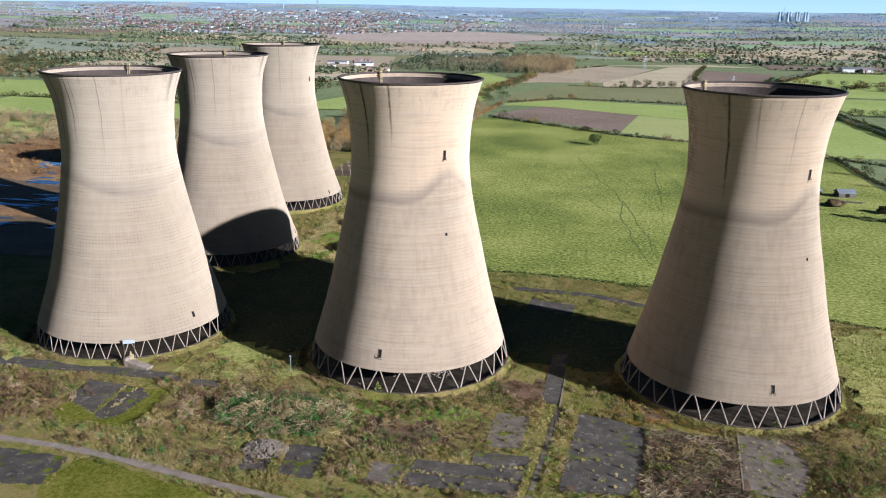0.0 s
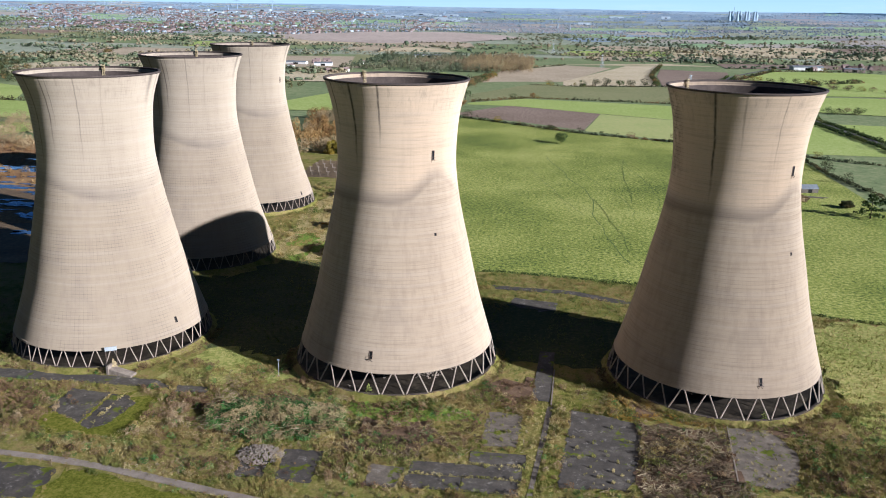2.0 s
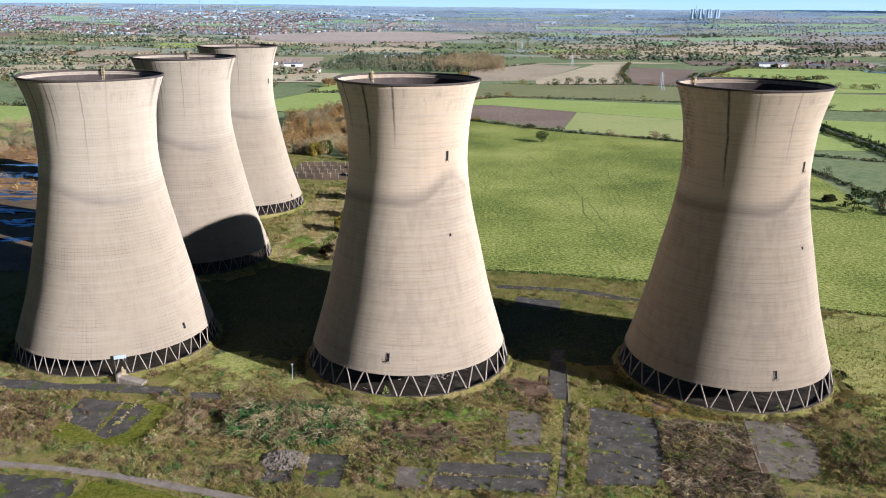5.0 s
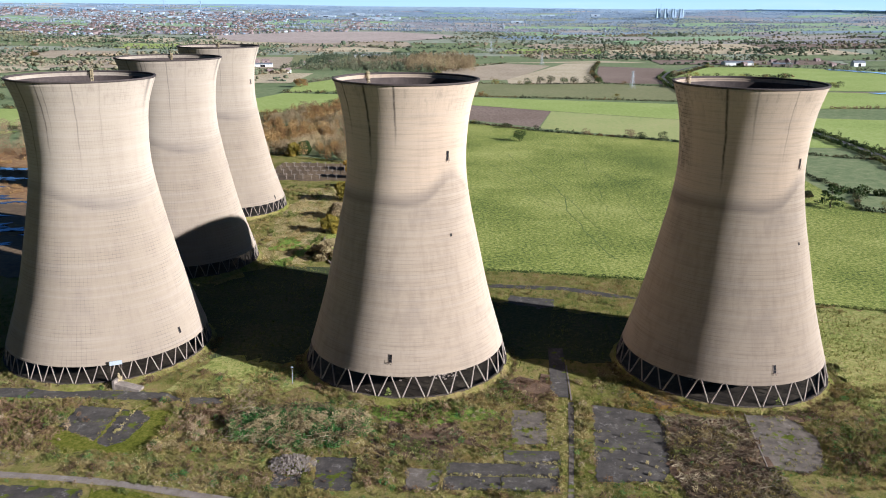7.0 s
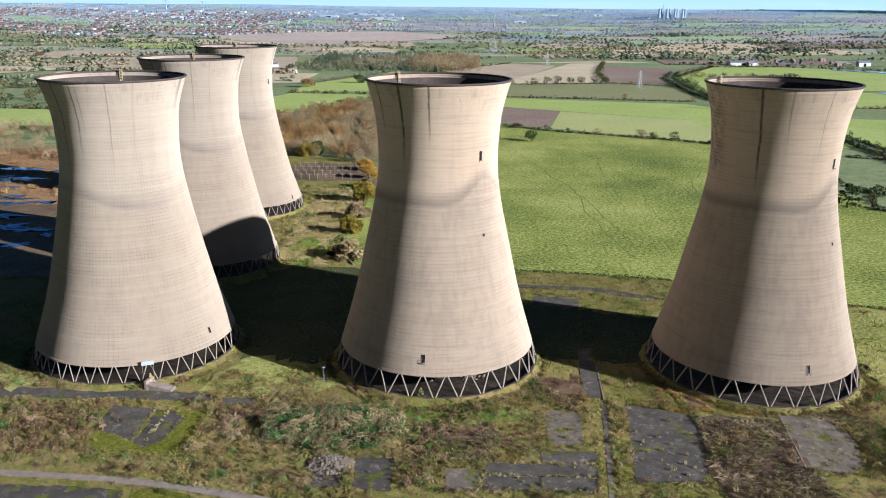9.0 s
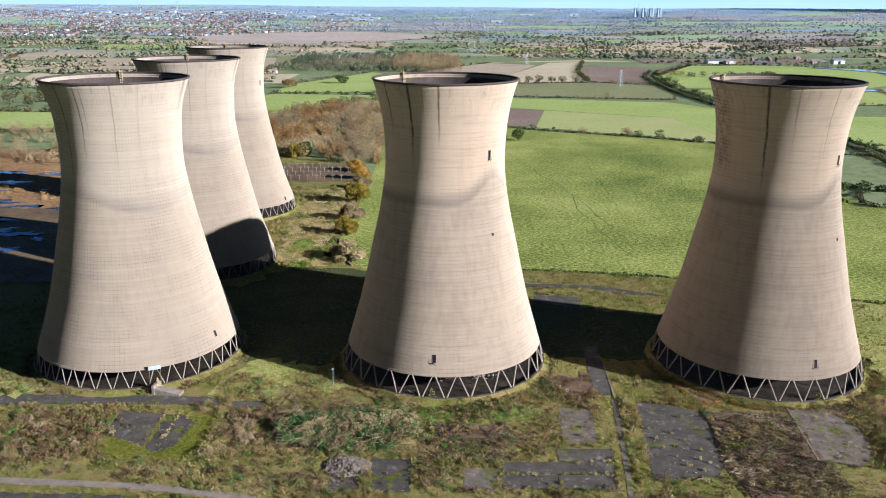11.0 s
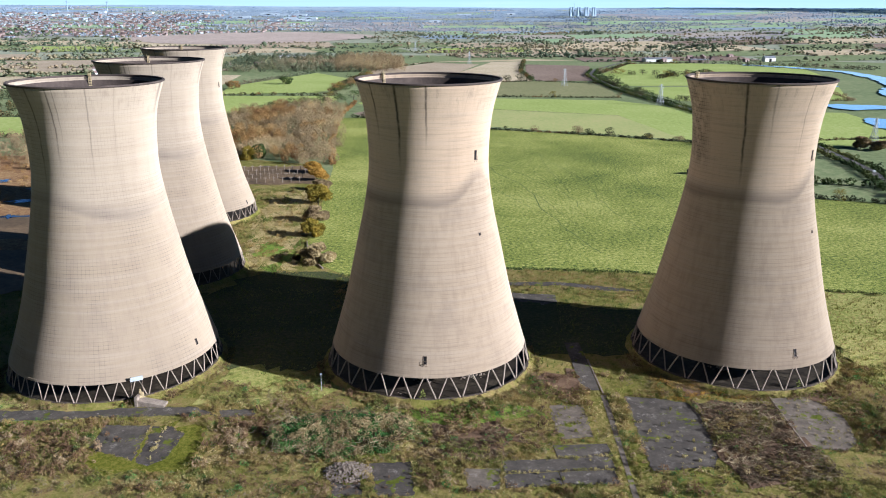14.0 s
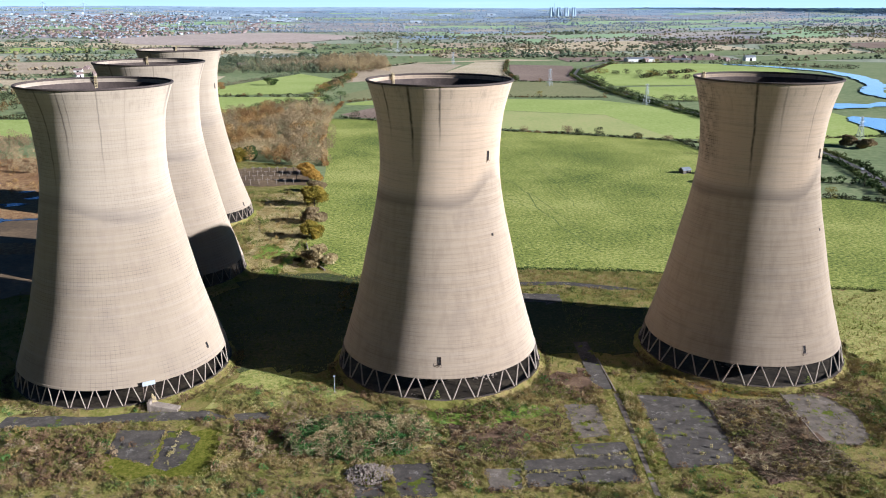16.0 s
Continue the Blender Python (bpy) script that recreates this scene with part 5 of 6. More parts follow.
for k in range(10):
    barn(rng.uniform(520, 780), rng.uniform(1740, 1900), rng.uniform(0, 90), 14, 8, 5, 8, M["brick"], M["roof"], "house", "brick house among trees", "house", "hamlet houses")
for k in range(26):
    d = rng.uniform(3500, 4050)
    a = rng.uniform(-0.47, -0.06) if k < 18 else rng.uniform(-0.2, 0.25)
    barn(a * d, d, rng.uniform(-12, 12), rng.uniform(30, 100), 28, rng.uniform(5, 7), rng.uniform(8, 9), M["pale"], M["pale"], "warehouse", "large white industrial shed in the town", "warehouse", "industrial sheds")

# the town: rows of small houses, too many and too far to tell apart
verts, faces, index = [], [], []
among = []
for k in range(1700):
    d = 2500 + 1400 * rng.random() ** 1.2
    a = rng.uniform(-0.62, -0.12) + 0.02 * math.sin(d / 40)
    if noise.noise((a * 9, d / 260, 2.0)) < -0.12:
        continue
    x, y, r = a * d, d + rng.uniform(-8, 8), rng.choice((0.1, 0.1, 1.6, 0.5))
    if inside(x, y, PINK):
        continue
    among += [(x + rng.uniform(-25, 25), y + rng.uniform(-30, 8)) for j in range(2)]
    lx, ly, e, h, z = rng.uniform(5, 9), 4, 5.5, 8.5, rise(x, y)
    c, s = math.cos(r), math.sin(r)
    k0 = len(verts)
    for px, py, pz in ((-lx, -ly, -2), (lx, -ly, -2), (lx, ly, -2), (-lx, ly, -2), (-lx, -ly, e), (lx, -ly, e), (lx, ly, e), (-lx, ly, e), (-lx, 0, h), (lx, 0, h)):
        verts.append((x + c * px - s * py, y + s * px + c * py, z + pz))
    tone = 0 if rng.random() < 0.15 else 1
    for f, m in (((0, 1, 5, 4), tone), ((1, 2, 6, 5), tone), ((2, 3, 7, 6), tone), ((3, 0, 4, 7), tone), ((4, 5, 9, 8), 2), ((6, 7, 8, 9), 2), ((5, 6, 9, 9), tone), ((7, 4, 8, 8), tone)):
        if f[2] != f[3]:
            faces.append([k0 + i for i in f])
            index.append(m)
tagged(new("town", mesh_of("town", verts, faces, [M["pale"], M["brick"], M["roof"]], index)), "distant town of brick and white houses", "town", kind="stuff")

clumps("woodland", among, [rng.uniform(4, 9) for p in among], 0.75, M["hazed_wood"], "garden trees among the town houses", "woodland", 12, 2, 0)


def pylon(x, y, rz, high=25.0):
    t = thing("pylon", "grey steel lattice electricity pylon in the fields", "pylon", (x, y, rise(x, y)), rz, "pylons")
    b = bmesh.new()
    levels = (0, 0.2, 0.38, 0.54, 0.68, 0.82, 1.0)
    half = [3.0 * (1 - f) ** 1.25 + 0.35 for f in levels]
    ring = [[(sx * h, sy * h, high * f) for sx, sy in ((-1, -1), (1, -1), (1, 1), (-1, 1))] for h, f in zip(half, levels)]
    for a, c in zip(ring, ring[1:]):
        for i in range(4):
            tube(b, a[i], c[i], 0.16, 0.14, 4)
            tube(b, a[i], c[(i + 1) % 4], 0.1, 0.1, 4)
            tube(b, a[(i + 1) % 4], c[i], 0.1, 0.1, 4)
            tube(b, c[i], c[(i + 1) % 4], 0.1, 0.1, 4)
    part("mast", b, M["galv"], t)
    for f, w in ((0.68, 3.6), (0.82, 4.4), (0.95, 3.2)):
        b = bmesh.new()
        for s in (-1, 1):
            tube(b, (0, 0.4, high * f), (s * w, 0, high * f + 0.2), 0.12, 0.08, 4)
            tube(b, (0, -0.4, high * f), (s * w, 0, high * f + 0.2), 0.12, 0.08, 4)
            tube(b, (0, 0, high * f + 1.3), (s * w, 0, high * f + 0.3), 0.1, 0.08, 4)
            tube(b, (s * w, 0, high * f + 0.2), (s * w, 0, high * f - 1.6), 0.12, 0.12, 5)
        part("cross_arm", b, M["galv"], t)


for x, y, rz in ((240, 1214, 30), (300, 963, 30), (378, 654, 25), (150, 1690, 30), (60, 2150, 30)):
    pylon(x, y, rz)


def car(x, y, rz):
    t = thing("car", "white car driving lane beside the hedge", "car", (x, y, 1.52), rz)
    b = bmesh.new()
    for v in box(b, -2.1, 2.1, -0.88, 0.88, 0.3, 0.85):
        pass
    top = box(b, -1.3, 1.1, -0.78, 0.78, 0.85, 1.45)
    for v in top:
        if v.co.z > 1.2:
            v.co.x *= 0.72
    bmesh.ops.bevel(b, geom=b.edges[:], offset=0.06, segments=2, affect="EDGES")
    part("body", b, M["carpaint"], t)
    b = bmesh.new()
    box(b, -1.05, 0.9, -0.8, 0.8, 0.95, 1.3)
    part("window", b, M["glass"], t)
    for sx in (-1.3, 1.3):
        for sy in (-0.85, 0.85):
            b = bmesh.new()
            tube(b, (sx, sy - 0.1, 0.32), (sx, sy + 0.1, 0.32), 0.32, 0.32, 14)
            part("wheel", b, M["rubber"], t)


car(313.5, 545, 70)

# far-off power station and wind turbines on the skyline
station = thing("power_station", "far-off pale power station with eight cooling towers", "power station", (915, 3890, rise(915, 3890) - 2))
for k in range(8):
    prof = [(7.5 * (1 + 0.75 * ((z - 30) / 30) ** 2 * (1 if z < 30 else 0.6)), z) for z in (0, 8, 16, 24, 30, 36, 42)]
    ob = part("cooling_tower", lathe([(r * 0.62, z) for r, z in prof], 20), M["hazed_white"], station, smooth=True)
    ob.matrix_basis = pose(-66 + 17.5 * k, (k % 2) * 30, 0)
b = bmesh.new()
tube(b, (-40, 40, 0), (-40, 40, 60), 1.6, 1.1, 12)
part("chimney", b, M["hazed_white"], station)
for x, y in ((-1280, 4060), (-1465, 4080)):
    t = thing("wind_turbine", "white wind turbine on the skyline", "wind turbine", (x, y, rise(x, y)), group="wind turbines")
    b = bmesh.new()
    tube(b, (0, 0, -2), (0, 0, 46), 1.9, 1.2, 12)
    part("tower", b, M["hazed_white"], t)
    b = bmesh.new()
    box(b, -1.3, 1.3, -3, 2.5, 45, 47.4)
    part("nacelle", b, M["hazed_white"], t)
    for k in range(3):
        a = radians(90 + 120 * k)
        b = bmesh.new()
        tube(b, (0, -3.2, 46), (22 * math.cos(a), -3.2, 46 + 22 * math.sin(a)), 1.0, 0.25, 6)
        part("blade", b, M["hazed_white"], t)

b = bmesh.new()
row = []
for k in range(41):
    a = radians(30 + 3 * k)
    row.append((b.verts.new((4925 * math.cos(a), 4925 * math.sin(a), 40)), b.verts.new((4925 * math.cos(a), 4925 * math.sin(a), 760))))
for p, q in zip(row, row[1:]):
    b.faces.new((p[0], p[1], q[1], q[0]))
tagged(part("backdrop", b, M["low_sky"]), "pale blue sky low over the hills", kind="structure")

# ---- the old site: posts, frames, small objects ----
for j in range(4):
    for i in range(9):
        x, y = -129 + 5.6 * i + 0.8 * j, 540 + 14 * j
        t = thing("post", "weathered concrete post of a dismantled frame", "post", (x, y, 0), group="frame posts")
        b = bmesh.new()
        box(b, -0.16, 0.16, -0.16, 0.16, -0.2, 3.6 + 0.4 * ((i * 7 + j) % 3))
        bmesh.ops.bevel(b, geom=b.edges[:], offset=0.05, segments=1, affect="EDGES")
        part("shaft", b, M["rubble"], t)
        b = bmesh.new()
        box(b, -1.3, 1.3, -0.12, 0.12, 3.3, 3.55)
        part("beam", b, M["rubble"], t)
lay("ground", ragged([(-133, 535), (-76, 535), (-76, 598), (-133, 598)], 2, 6, 4), M["mud"], 0.22, "dark bare ground under the frame posts")

strip("trim", [(-57, 352), (-62, 362), (-66, 380), (-67.5, 396)], 0.6, M["rubble"], 0.0, "pale low kerb wall", seed=40, height=0.7)
hedge([(-46, 342), (12, 347.6), (47, 343.8), (80, 337.8), (143, 310.6), (185, 299.6), (250, 287)], 1.1, 1.6, M["leaf_green"], "low dark hedge along the site boundary", 170, 0.2, 30)


def conical_shrub(x, y, high, label, seed):
    return conifer(x, y, high, high * 0.55, M["leaf_pale"], label, seed)


conical_shrub(95.4, 221.4, 3.6, "yellow-green young conifer beside the basin", 301)
conical_shrub(-19.2, 222.6, 3.6, "yellow-green young conifer beside the basin", 302)
t = thing("barrel", "red steel barrel at the tower foot", "barrel", (107.6, 226.2, 0))
b = bmesh.new()
tube(b, (0, 0, 0), (0, 0, 1.1), 0.42, 0.42, 16)
part("drum", b, M["red"], t)
for z in (0.05, 0.4, 0.75, 1.08):
    b = bmesh.new()
    tube(b, (0, 0, z - 0.03), (0, 0, z + 0.03), 0.45, 0.45, 16)
    part("hoop", b, M["red"], t)
t = thing("lamp_post", "thin grey lamp post beside the tower", "lamp post", (-49.5, 230.5, 0))
b = bmesh.new()
tube(b, (0, 0, 0), (0, 0, 5.6), 0.09, 0.06, 8)
part("pole", b, M["galv"], t)
b = bmesh.new()
box(b, -0.35, 0.35, -0.15, 0.15, 5.5, 5.75)
part("lamp_head", b, M["pale"], t)
# broken ramp, board and spoil at the foot of the first tower
t = thing("ramp", "broken tilted concrete ramp slab by the basin", "ramp", (-98.2, 224.6, 0.4), -8)
b = bmesh.new()
for v in box(b, -4.2, 4.2, -1.5, 1.5, -0.4, 0.5):
    if v.co.z > 0:
        v.co.z += 0.5 - 0.16 * v.co.x
bmesh.ops.bevel(b, geom=b.edges[:], offset=0.08, segments=1, affect="EDGES")
part("slab", b, M["rubble"], t)
b = bmesh.new()
box(b, -4.4, -3.6, -1.7, 1.7, -0.4, 2.6)
part("end_wall", b, M["rubble"], t)
t = thing("board", "white sheeted board at the ring beam", "board", (-102.7, 227.4, 6.6), 26)
b = bmesh.new()
box(b, -1.8, 1.8, -0.12, 0.12, 0.0, 1.3)
part("sheet", b, M["galv"], t)
for s in (-1.6, 1.6):
    b = bmesh.new()
    tube(b, (s, 0.2, -6.6), (s, 0.2, 1.3), 0.1, 0.1, 6)
    part("post", b, M["steel"], t)


def heap(x, y, rad, high, count, material, name, label, category, seed, size):
    """A mound of broken pieces, each a rough block."""
    rg = random.Random(seed)
    b = bmesh.new()
    for k in range(count):
        a, r = rg.uniform(0, 2 * math.pi), rad * rg.random() ** 0.6
        s = size * rg.uniform(0.5, 1.4)
        z = high * max(0.0, 1 - (r / rad) ** 1.5) * rg.uniform(0.4, 1.0)
        m = pose(x + r * math.cos(a), y + 0.8 * r * math.sin(a), z + s * 0.25, rg.uniform(0, 360), rg.uniform(0, 360), rg.uniform(0, 360)) @ Matrix.Diagonal((s, s * rg.uniform(0.5, 1), s * rg.uniform(0.3, 0.8), 1))
        bmesh.ops.create_cube(b, size=1, matrix=m)
    return tagged(part(name, b, material), label, category, kind="stuff")


heap(-40, 184.3, 6.2, 1.6, 750, M["rubble"], "rubble_heap", "heap of pale broken concrete and rubble", "rubble heap", 1, 0.4)
heap(-101.8, 226.4, 1.7, 4.2, 220, M["buff"], "spoil_heap", "yellow-brown spoil heap under the board", "spoil heap", 2, 0.5)
heap(-26, 226, 2.5, 0.5, 60, M["rubble"], "rubble_heap", "loose rubble by the basin wall", "rubble heap", 5, 0.4)
for k, (x, y, s) in enumerate(((-12, 243, 6), (-4, 238, 5), (0, 245, 5), (-18, 236, 4), (78, 238, 4))):
    heap(x, y, s, 0.7, 90, M["rubble"], "rubble_heap", "pale rubble on the basin floor", "rubble heap", 10 + k, 0.7)

# ---- weeds, brambles and grass ----
rng = random.Random(400)
nr = np.random.default_rng(400)


def spots(n, x0, x1, y0, y1, keep):
    out = []
    for attempt in range(12 * n):
        if len(out) == n:
            break
        x, y = rng.uniform(x0, x1), rng.uniform(y0, y1)
        if abs(x) < 0.66 * y + 20 and rng.random() < keep(x, y) and not blocked(x, y):
            out.append((x, y, 0.02))
    return out


def weedy(x, y):
    return 0.5 + 1.4 * noise.noise((x / 14, y / 14, 1.5)) + 0.5 * noise.noise((x / 3.5, y / 3.5, 7.5))


near = spots(15000, -175, 175, 156, 242, lambda x, y: 0.05 + max(0.0, weedy(x, y) - 0.15))
v, f = blades(nr, near, [rng.uniform(0.1, 0.32) * (1.0 + 0.8 * max(0, weedy(x, y))) for x, y, z in near], 0.8, 6)
stuff("grass", v, f, M["blade"], "rough grass and dry stalks", "grass")
back = spots(6000, -180, 130, 242, 345, lambda x, y: 0.8 * inside(x, y, SITE))
v, f = blades(nr, back, [rng.uniform(0.3, 0.8) for p in back], 0.8, 5)
stuff("grass", v, f, M["shade_blade"], "long grass behind the towers", "grass")
right = [(rng.uniform(118, 235), rng.uniform(200, 300), 0.02) for k in range(7000)]
right = [p for p in right if not blocked(p[0], p[1])]
v, f = blades(nr, right, [rng.uniform(0.35, 0.8) for p in right], 1.0, 6)
stuff("grass", v, f, M["blade"], "tussocky dry grass beside the pasture", "grass")

turf = [(rng.uniform(-64, 240), rng.uniform(302, 520), 0.04) for k in range(11000)]
turf = [p for p in turf if inside(p[0], p[1], FIELD)]
v, f = blades(nr, turf, [rng.uniform(0.25, 0.55) for p in turf], 1.2, 4)
stuff("grass", v, f, M["turf"], "tussocks of grazed pasture", "grass")


def bushes(points, low, high, material, label, seed, count=38, card=0.09, flat=0.62):
    n2 = np.random.default_rng(seed)
    h = np.array([rng.uniform(low, high) for p in points])
    c = [(x, y, z + a * 0.42) for (x, y, z), a in zip(points, h)]
    r = [(a * flat * rng.uniform(0.8, 1.4), a * flat * rng.uniform(0.8, 1.4), a * 0.5) for a in h]
    v, f = leaves(n2, c, r, count, h * card)
    return stuff("scrub", v, f, material, label, "scrub")


bushes(spots(4800, -170, 170, 158, 238, lambda x, y: max(0, min(1, weedy(x, y) - 0.45))), 0.4, 1.4, M["scrub"], "mixed low scrub on the old site", 1, 44, 0.10)
bushes(spots(1900, -170, 170, 158, 238, lambda x, y: max(0, min(1, weedy(x + 60, y + 31) - 0.5))), 0.3, 1.1, M["dead"], "dead brown brambles and docks", 2, 44, 0.10)
bushes(spots(900, -170, 170, 158, 238, lambda x, y: max(0, min(1, weedy(x - 40, y + 80) - 0.6))), 0.4, 1.0, M["bramble"], "low green brambles", 3)
bushes(spots(1500, -50, 150, 300, 344, lambda x, y: 0.8 * inside(x, y, SITE)), 0.6, 1.6, M["scrub"], "brown scrub along the site boundary", 4, 50)
bushes([p for p in ((rng.uniform(52, 86), rng.uniform(216, 234), 0) for k in range(520)) if not blocked(p[0], p[1])], 0.4, 1.1, M["reed"], "yellow dry stalks by the basin", 5, 40)
bushes(spots(800, -112, -66, 345, 520, lambda x, y: 0.6), 0.8, 2.2, M["scrub"], "scrub between towers and field", 6, 60)
bushes(spots(150, 100, 165, 190, 215, lambda x, y: 0.8), 0.6, 1.6, M["bramble"], "green brambles in rough ground", 7)
bushes(spots(500, 100, 190, 186, 222, lambda x, y: 0.8), 0.6, 1.5, M["dead"], "dead brown scrub in rough ground", 8)
bushes(spots(1100, -150, 150, 160, 236, lambda x, y: max(0, min(1, weedy(x + 25, y - 60) - 0.45))), 0.3, 1.0, M["brush"], "pale straw-coloured dead stalks", 60, 40, 0.10)
# the bramble mound
MOUND = [(-63.8, 206), (-52, 213), (-40, 215), (-24, 211.4), (-22, 200), (-30, 193), (-42, 190), (-58, 195)]
pts = [(rng.uniform(-64, -22), rng.uniform(190, 215), 0) for k in range(900)]
pts = [(x, y, 2.0 * max(0.0, 1 - ((x + 43) / 21) ** 2 - ((y - 202.5) / 12) ** 2)) for x, y, z in pts if inside(x, y, MOUND)]
bushes(pts[:300], 1.0, 2.3, M["bramble"], "mound of green brambles", 9, 110, 0.07)
bushes(pts[300:560], 1.4, 2.7, M["stems"], "pale dead stems over the bramble mound", 10, 110, 0.065)
bushes([(rng.gauss(-70, 3.5), rng.gauss(205, 5), 0) for k in range(80)], 1.0, 2.0, M["dead"], "dark dead shrubs beside the slab", 11, 80)
bushes([(rng.gauss(-118, 8), rng.gauss(200, 7), 0) for k in range(140)], 0.8, 1.9, M["dead"], "dark dead shrubs by the road", 12, 70)
bushes([(rng.gauss(-50, 8), rng.gauss(178, 3), 0) for k in range(180)], 0.4, 0.9, M["dead"], "rust-brown docks beside the track", 13, 50)

for k, (x0, x1, y0, y1, n, low, high) in enumerate(((-20, 16, 193, 215, 260, 0.4, 1.2), (16, 31, 220, 238, 170, 0.5, 1.2), (-135, -108, 184, 215, 170, 0.7, 1.8), (57, 84, 172, 214, 260, 0.4, 1.0),
                                                   (100, 150, 184, 214, 220, 0.6, 1.7), (-66, -44, 214, 226, 90, 0.4, 1.0), (-75, -40, 172, 182, 130, 0.4, 0.9))):
    pts = [p for p in ((rng.uniform(x0, x1), rng.uniform(y0, y1), 0) for j in range(n)) if not blocked(p[0], p[1])]
    bushes(pts[: len(pts) * 3 // 4], low, high, M["dead"], "rust-brown dead weeds in a patch", 20 + k, 44)

for k, (x0, x1, y0, y1, n, low, high, key, words) in enumerate((
        (57, 84, 172, 214, 330, 0.4, 1.1, "brush", "grey cut brush lying in heaps"), (-22, 2, 188, 206, 260, 0.4, 1.2, "brush", "pale straw tufts on broken ground"),
        (-22, 14, 190, 212, 130, 0.3, 0.9, "scrub", "mixed weeds on broken ground"), (-160, -108, 180, 214, 330, 0.5, 1.6, "scrub", "dense mixed scrub beside the road"),
        (-160, -110, 180, 214, 160, 0.6, 1.5, "brush", "pale dead stems in the scrub"), (100, 170, 178, 212, 420, 0.5, 1.5, "scrub", "dense mixed scrub beside the apron"),
        (-80, -24, 166, 190, 240, 0.3, 0.8, "scrub", "low weeds beside the track"), (-10, 30, 158, 174, 260, 0.3, 0.9, "scrub", "low weeds before the apron"),
        (-84, -46, 226, 250, 200, 0.3, 0.8, "leaf_pale", "yellow-green tussocks between the towers"))):
    pts = [p for p in ((rng.uniform(x0, x1), rng.uniform(y0, y1), 0) for j in range(n)) if not blocked(p[0], p[1]) and noise.noise((p[0] / 6, p[1] / 6, k)) > -0.25]
    bushes(pts, low, high, M[key], words, 40 + k, 46, 0.10)

# weeds on the banks round the basins
pts = []
for a, b in TOWERS[:1] + TOWERS[2:4]:
    for k in range(2300):
        turn, out = rng.uniform(-math.pi, 0.25), rng.uniform(0.5, 4.2)
        pts.append((a + (32.6 + out) * math.cos(turn), b + (32.6 + out) * math.sin(turn), max(0.0, 1.5 - 0.75 * out)))
pts = [p for p in pts if not any(inside(p[0], p[1], c) for c in CLEAR) and weedy(p[0], p[1]) > 0.1]
bushes(pts[0::3], 0.3, 0.9, M["scrub"], "weeds on the basin banks", 70, 36, 0.11)
bushes(pts[1::3], 0.3, 0.8, M["dead"], "rust-brown weeds on the basin banks", 71, 36, 0.11)
bushes(pts[2::3], 0.3, 0.7, M["blade"], "straw-coloured grass on the basin banks", 72, 36, 0.10)
# taller dark shrubs standing in the scrub
pts = spots(720, -165, 165, 160, 236, lambda x, y: max(0.0, min(1.0, 1.6 * weedy(x + 13, y + 44) - 0.9)))
bushes(pts[:230], 1.1, 2.3, M["dead"], "tall dark dead shrubs", 73, 100, 0.075)
bushes(pts[230:350], 1.0, 1.9, M["bramble"], "dark green bramble bushes", 74, 90, 0.075)
bushes(pts[350:580], 1.0, 2.2, M["scrub"], "tall olive and brown shrubs", 76, 90, 0.075)
bushes(pts[580:], 0.8, 1.6, M["stems"], "tall pale dead stalks", 77, 80, 0.075)

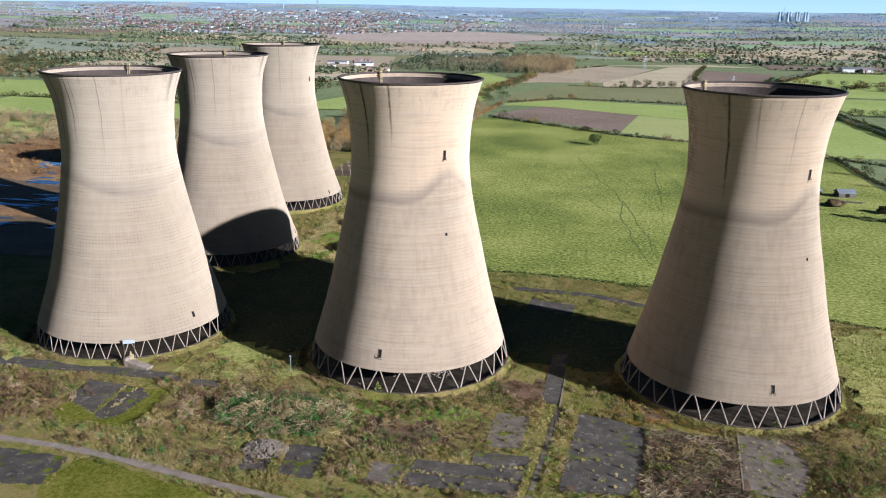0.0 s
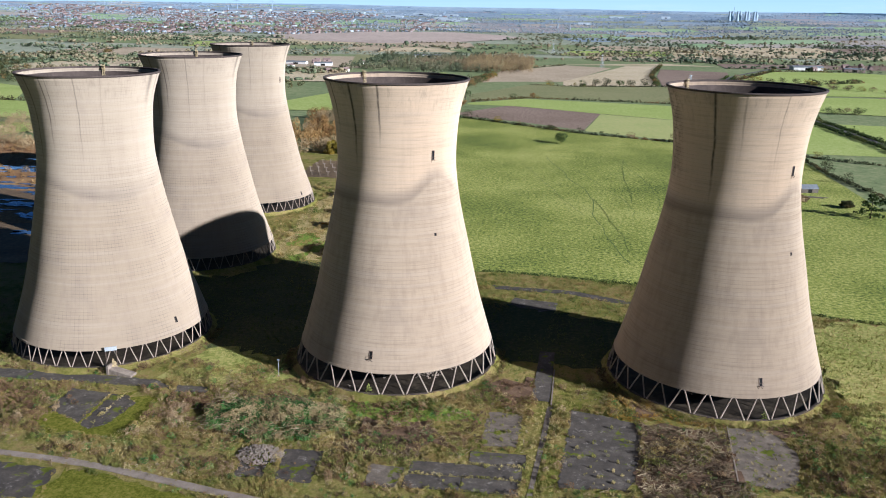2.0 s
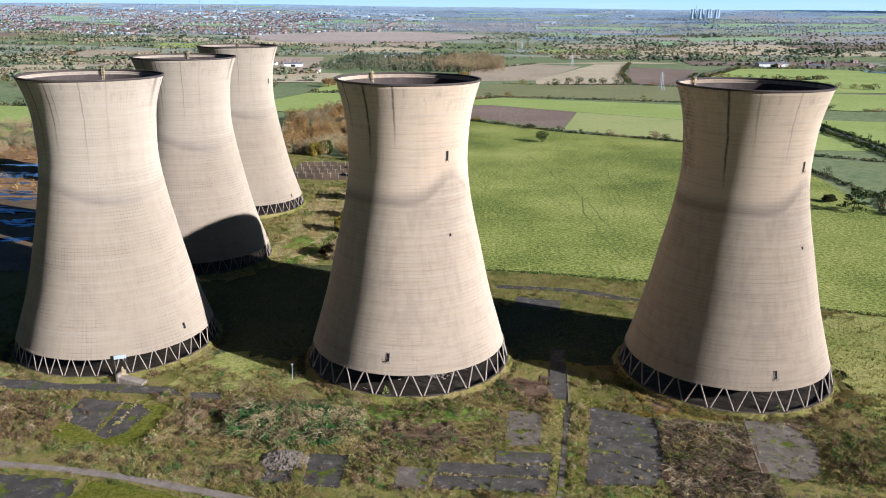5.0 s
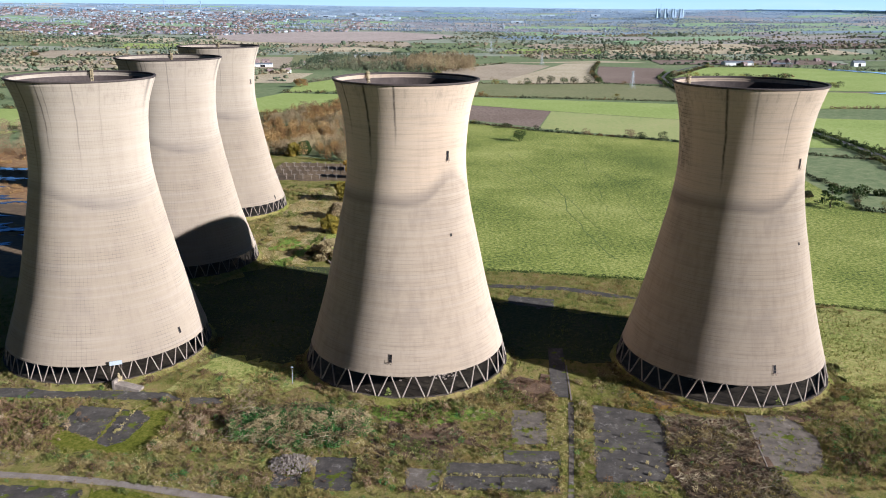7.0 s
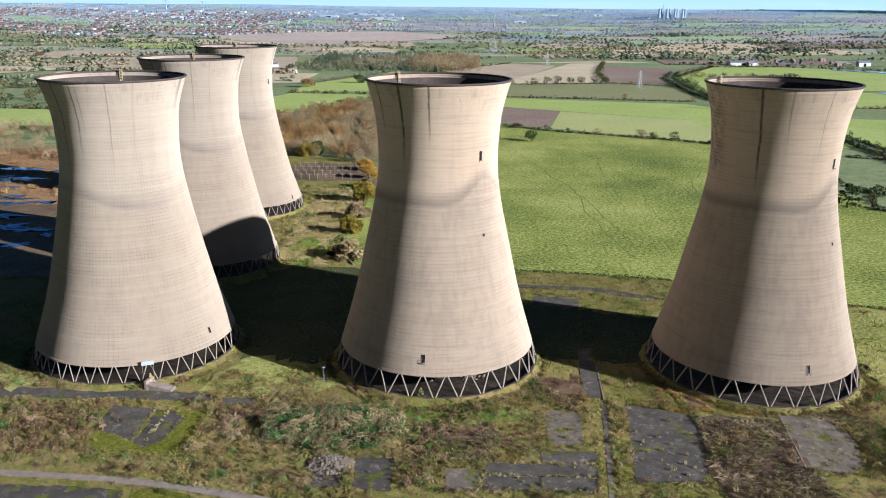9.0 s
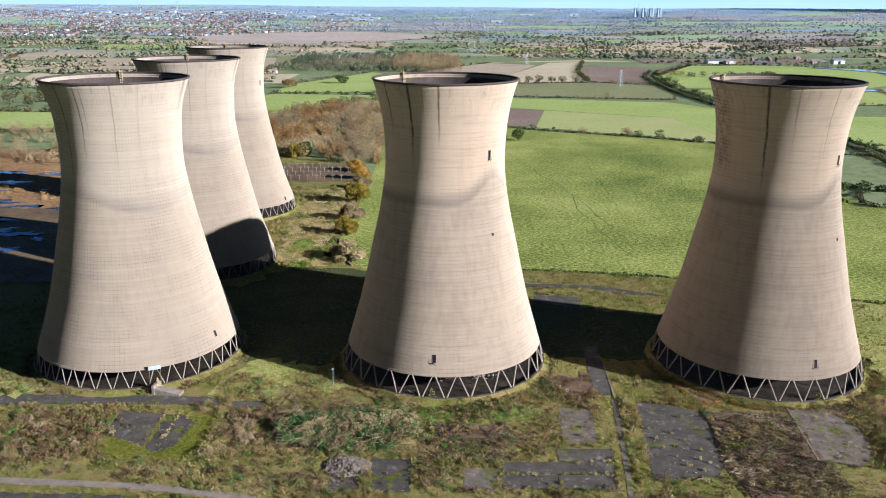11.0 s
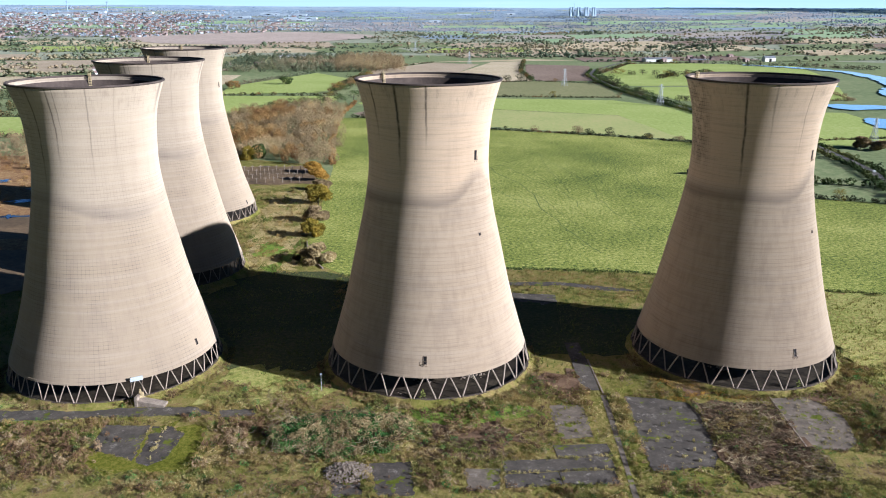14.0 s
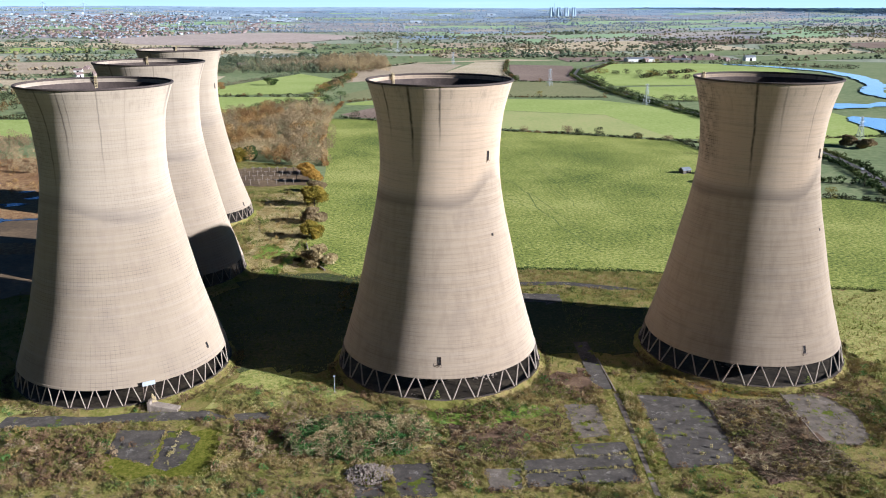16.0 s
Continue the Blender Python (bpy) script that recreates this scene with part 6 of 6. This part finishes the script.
# cut branches lying about
b_v, b_f = [], []
for k in range(3400):
    if k < 2300:
        x, y = rng.uniform(57, 84), rng.uniform(172, 214)
    elif k < 2700:
        x, y = rng.uniform(-62, -24), rng.uniform(190, 214)
    else:
        x, y = rng.uniform(-130, 120), rng.uniform(165, 215)
    if blocked(x, y):
        continue
    z = rng.uniform(0.1, 0.7) + (2.2 if 2300 <= k < 2700 else 0)
    w = Vector((rng.gauss(0, 1), rng.gauss(0, 1), rng.gauss(0, 0.25))).normalized() * rng.uniform(0.5, 1.7)
    s = w.orthogonal().normalized() * rng.uniform(0.03, 0.08)
    u = w.cross(s).normalized() * s.length
    k0 = len(b_v)
    for end, th in ((-1, 1.0), (1, 0.5)):
        for q in (s + u, s - u, -s - u, -s + u):
            b_v.append(Vector((x, y, z)) + w * end + q * th)
    for i in range(4):
        b_f.append((k0 + i, k0 + (i + 1) % 4, k0 + 4 + (i + 1) % 4, k0 + 4 + i))
stuff("brushwood", b_v, b_f, M["brush"], "cut grey branches strewn over the ground", "brushwood")
# weeds in the joints of the slabs
pts = [(rng.uniform(-1, 28), rng.choice((174.5, 181, 181, 187, 187)) + rng.gauss(0, 0.25), 0.15) for k in range(150)]
pts += [(rng.uniform(38, 57), rng.uniform(181, 224), 0.05) for k in range(36)]
pts += [(30.1 + 0.115 * (y - 180) + side + rng.gauss(0, 0.7), y, 0.05) for y, side in [(rng.uniform(162, 224), rng.choice((-2.0, 2.0, 3.2))) for k in range(420)]]
pts += [(rng.uniform(82, 97), rng.uniform(188, 216), 0.05) for k in range(90)]
pts += [(rng.uniform(16, 28), rng.uniform(197, 218), 0.05) for k in range(60)]
pts += [(-91 + rng.gauss(0, 0.4), rng.uniform(193, 213), 0.05) for k in range(40)]
bushes(pts, 0.25, 0.85, M["blade"], "weeds in cracks and joints", 14, 34, 0.11)
# tufts standing singly on the slabs
pts = [(rng.uniform(0, 27), rng.uniform(175, 186), 0.15) for k in range(9)] + [(rng.uniform(40, 56), rng.uniform(182, 216), 0.05) for k in range(16)] + [(rng.uniform(17, 27), rng.uniform(198, 215), 0.05) for k in range(6)]
bushes(pts, 0.7, 1.3, M["blade"], "pale grass tufts on bare slabs", 75, 60, 0.09, 0.4)
# growth creeping over the edges of the slabs
pts = []
for poly in CLEAR:
    for x, y in row_of(poly + poly[:1], 0.8, rng, 0.55):
        if abs(x) < 130 and y < 240 and rng.random() < 0.75:
            pts.append((x, y, 0.05))
bushes(pts, 0.2, 0.75, M["scrub"], "weeds creeping over slab edges", 15, 26, 0.1)
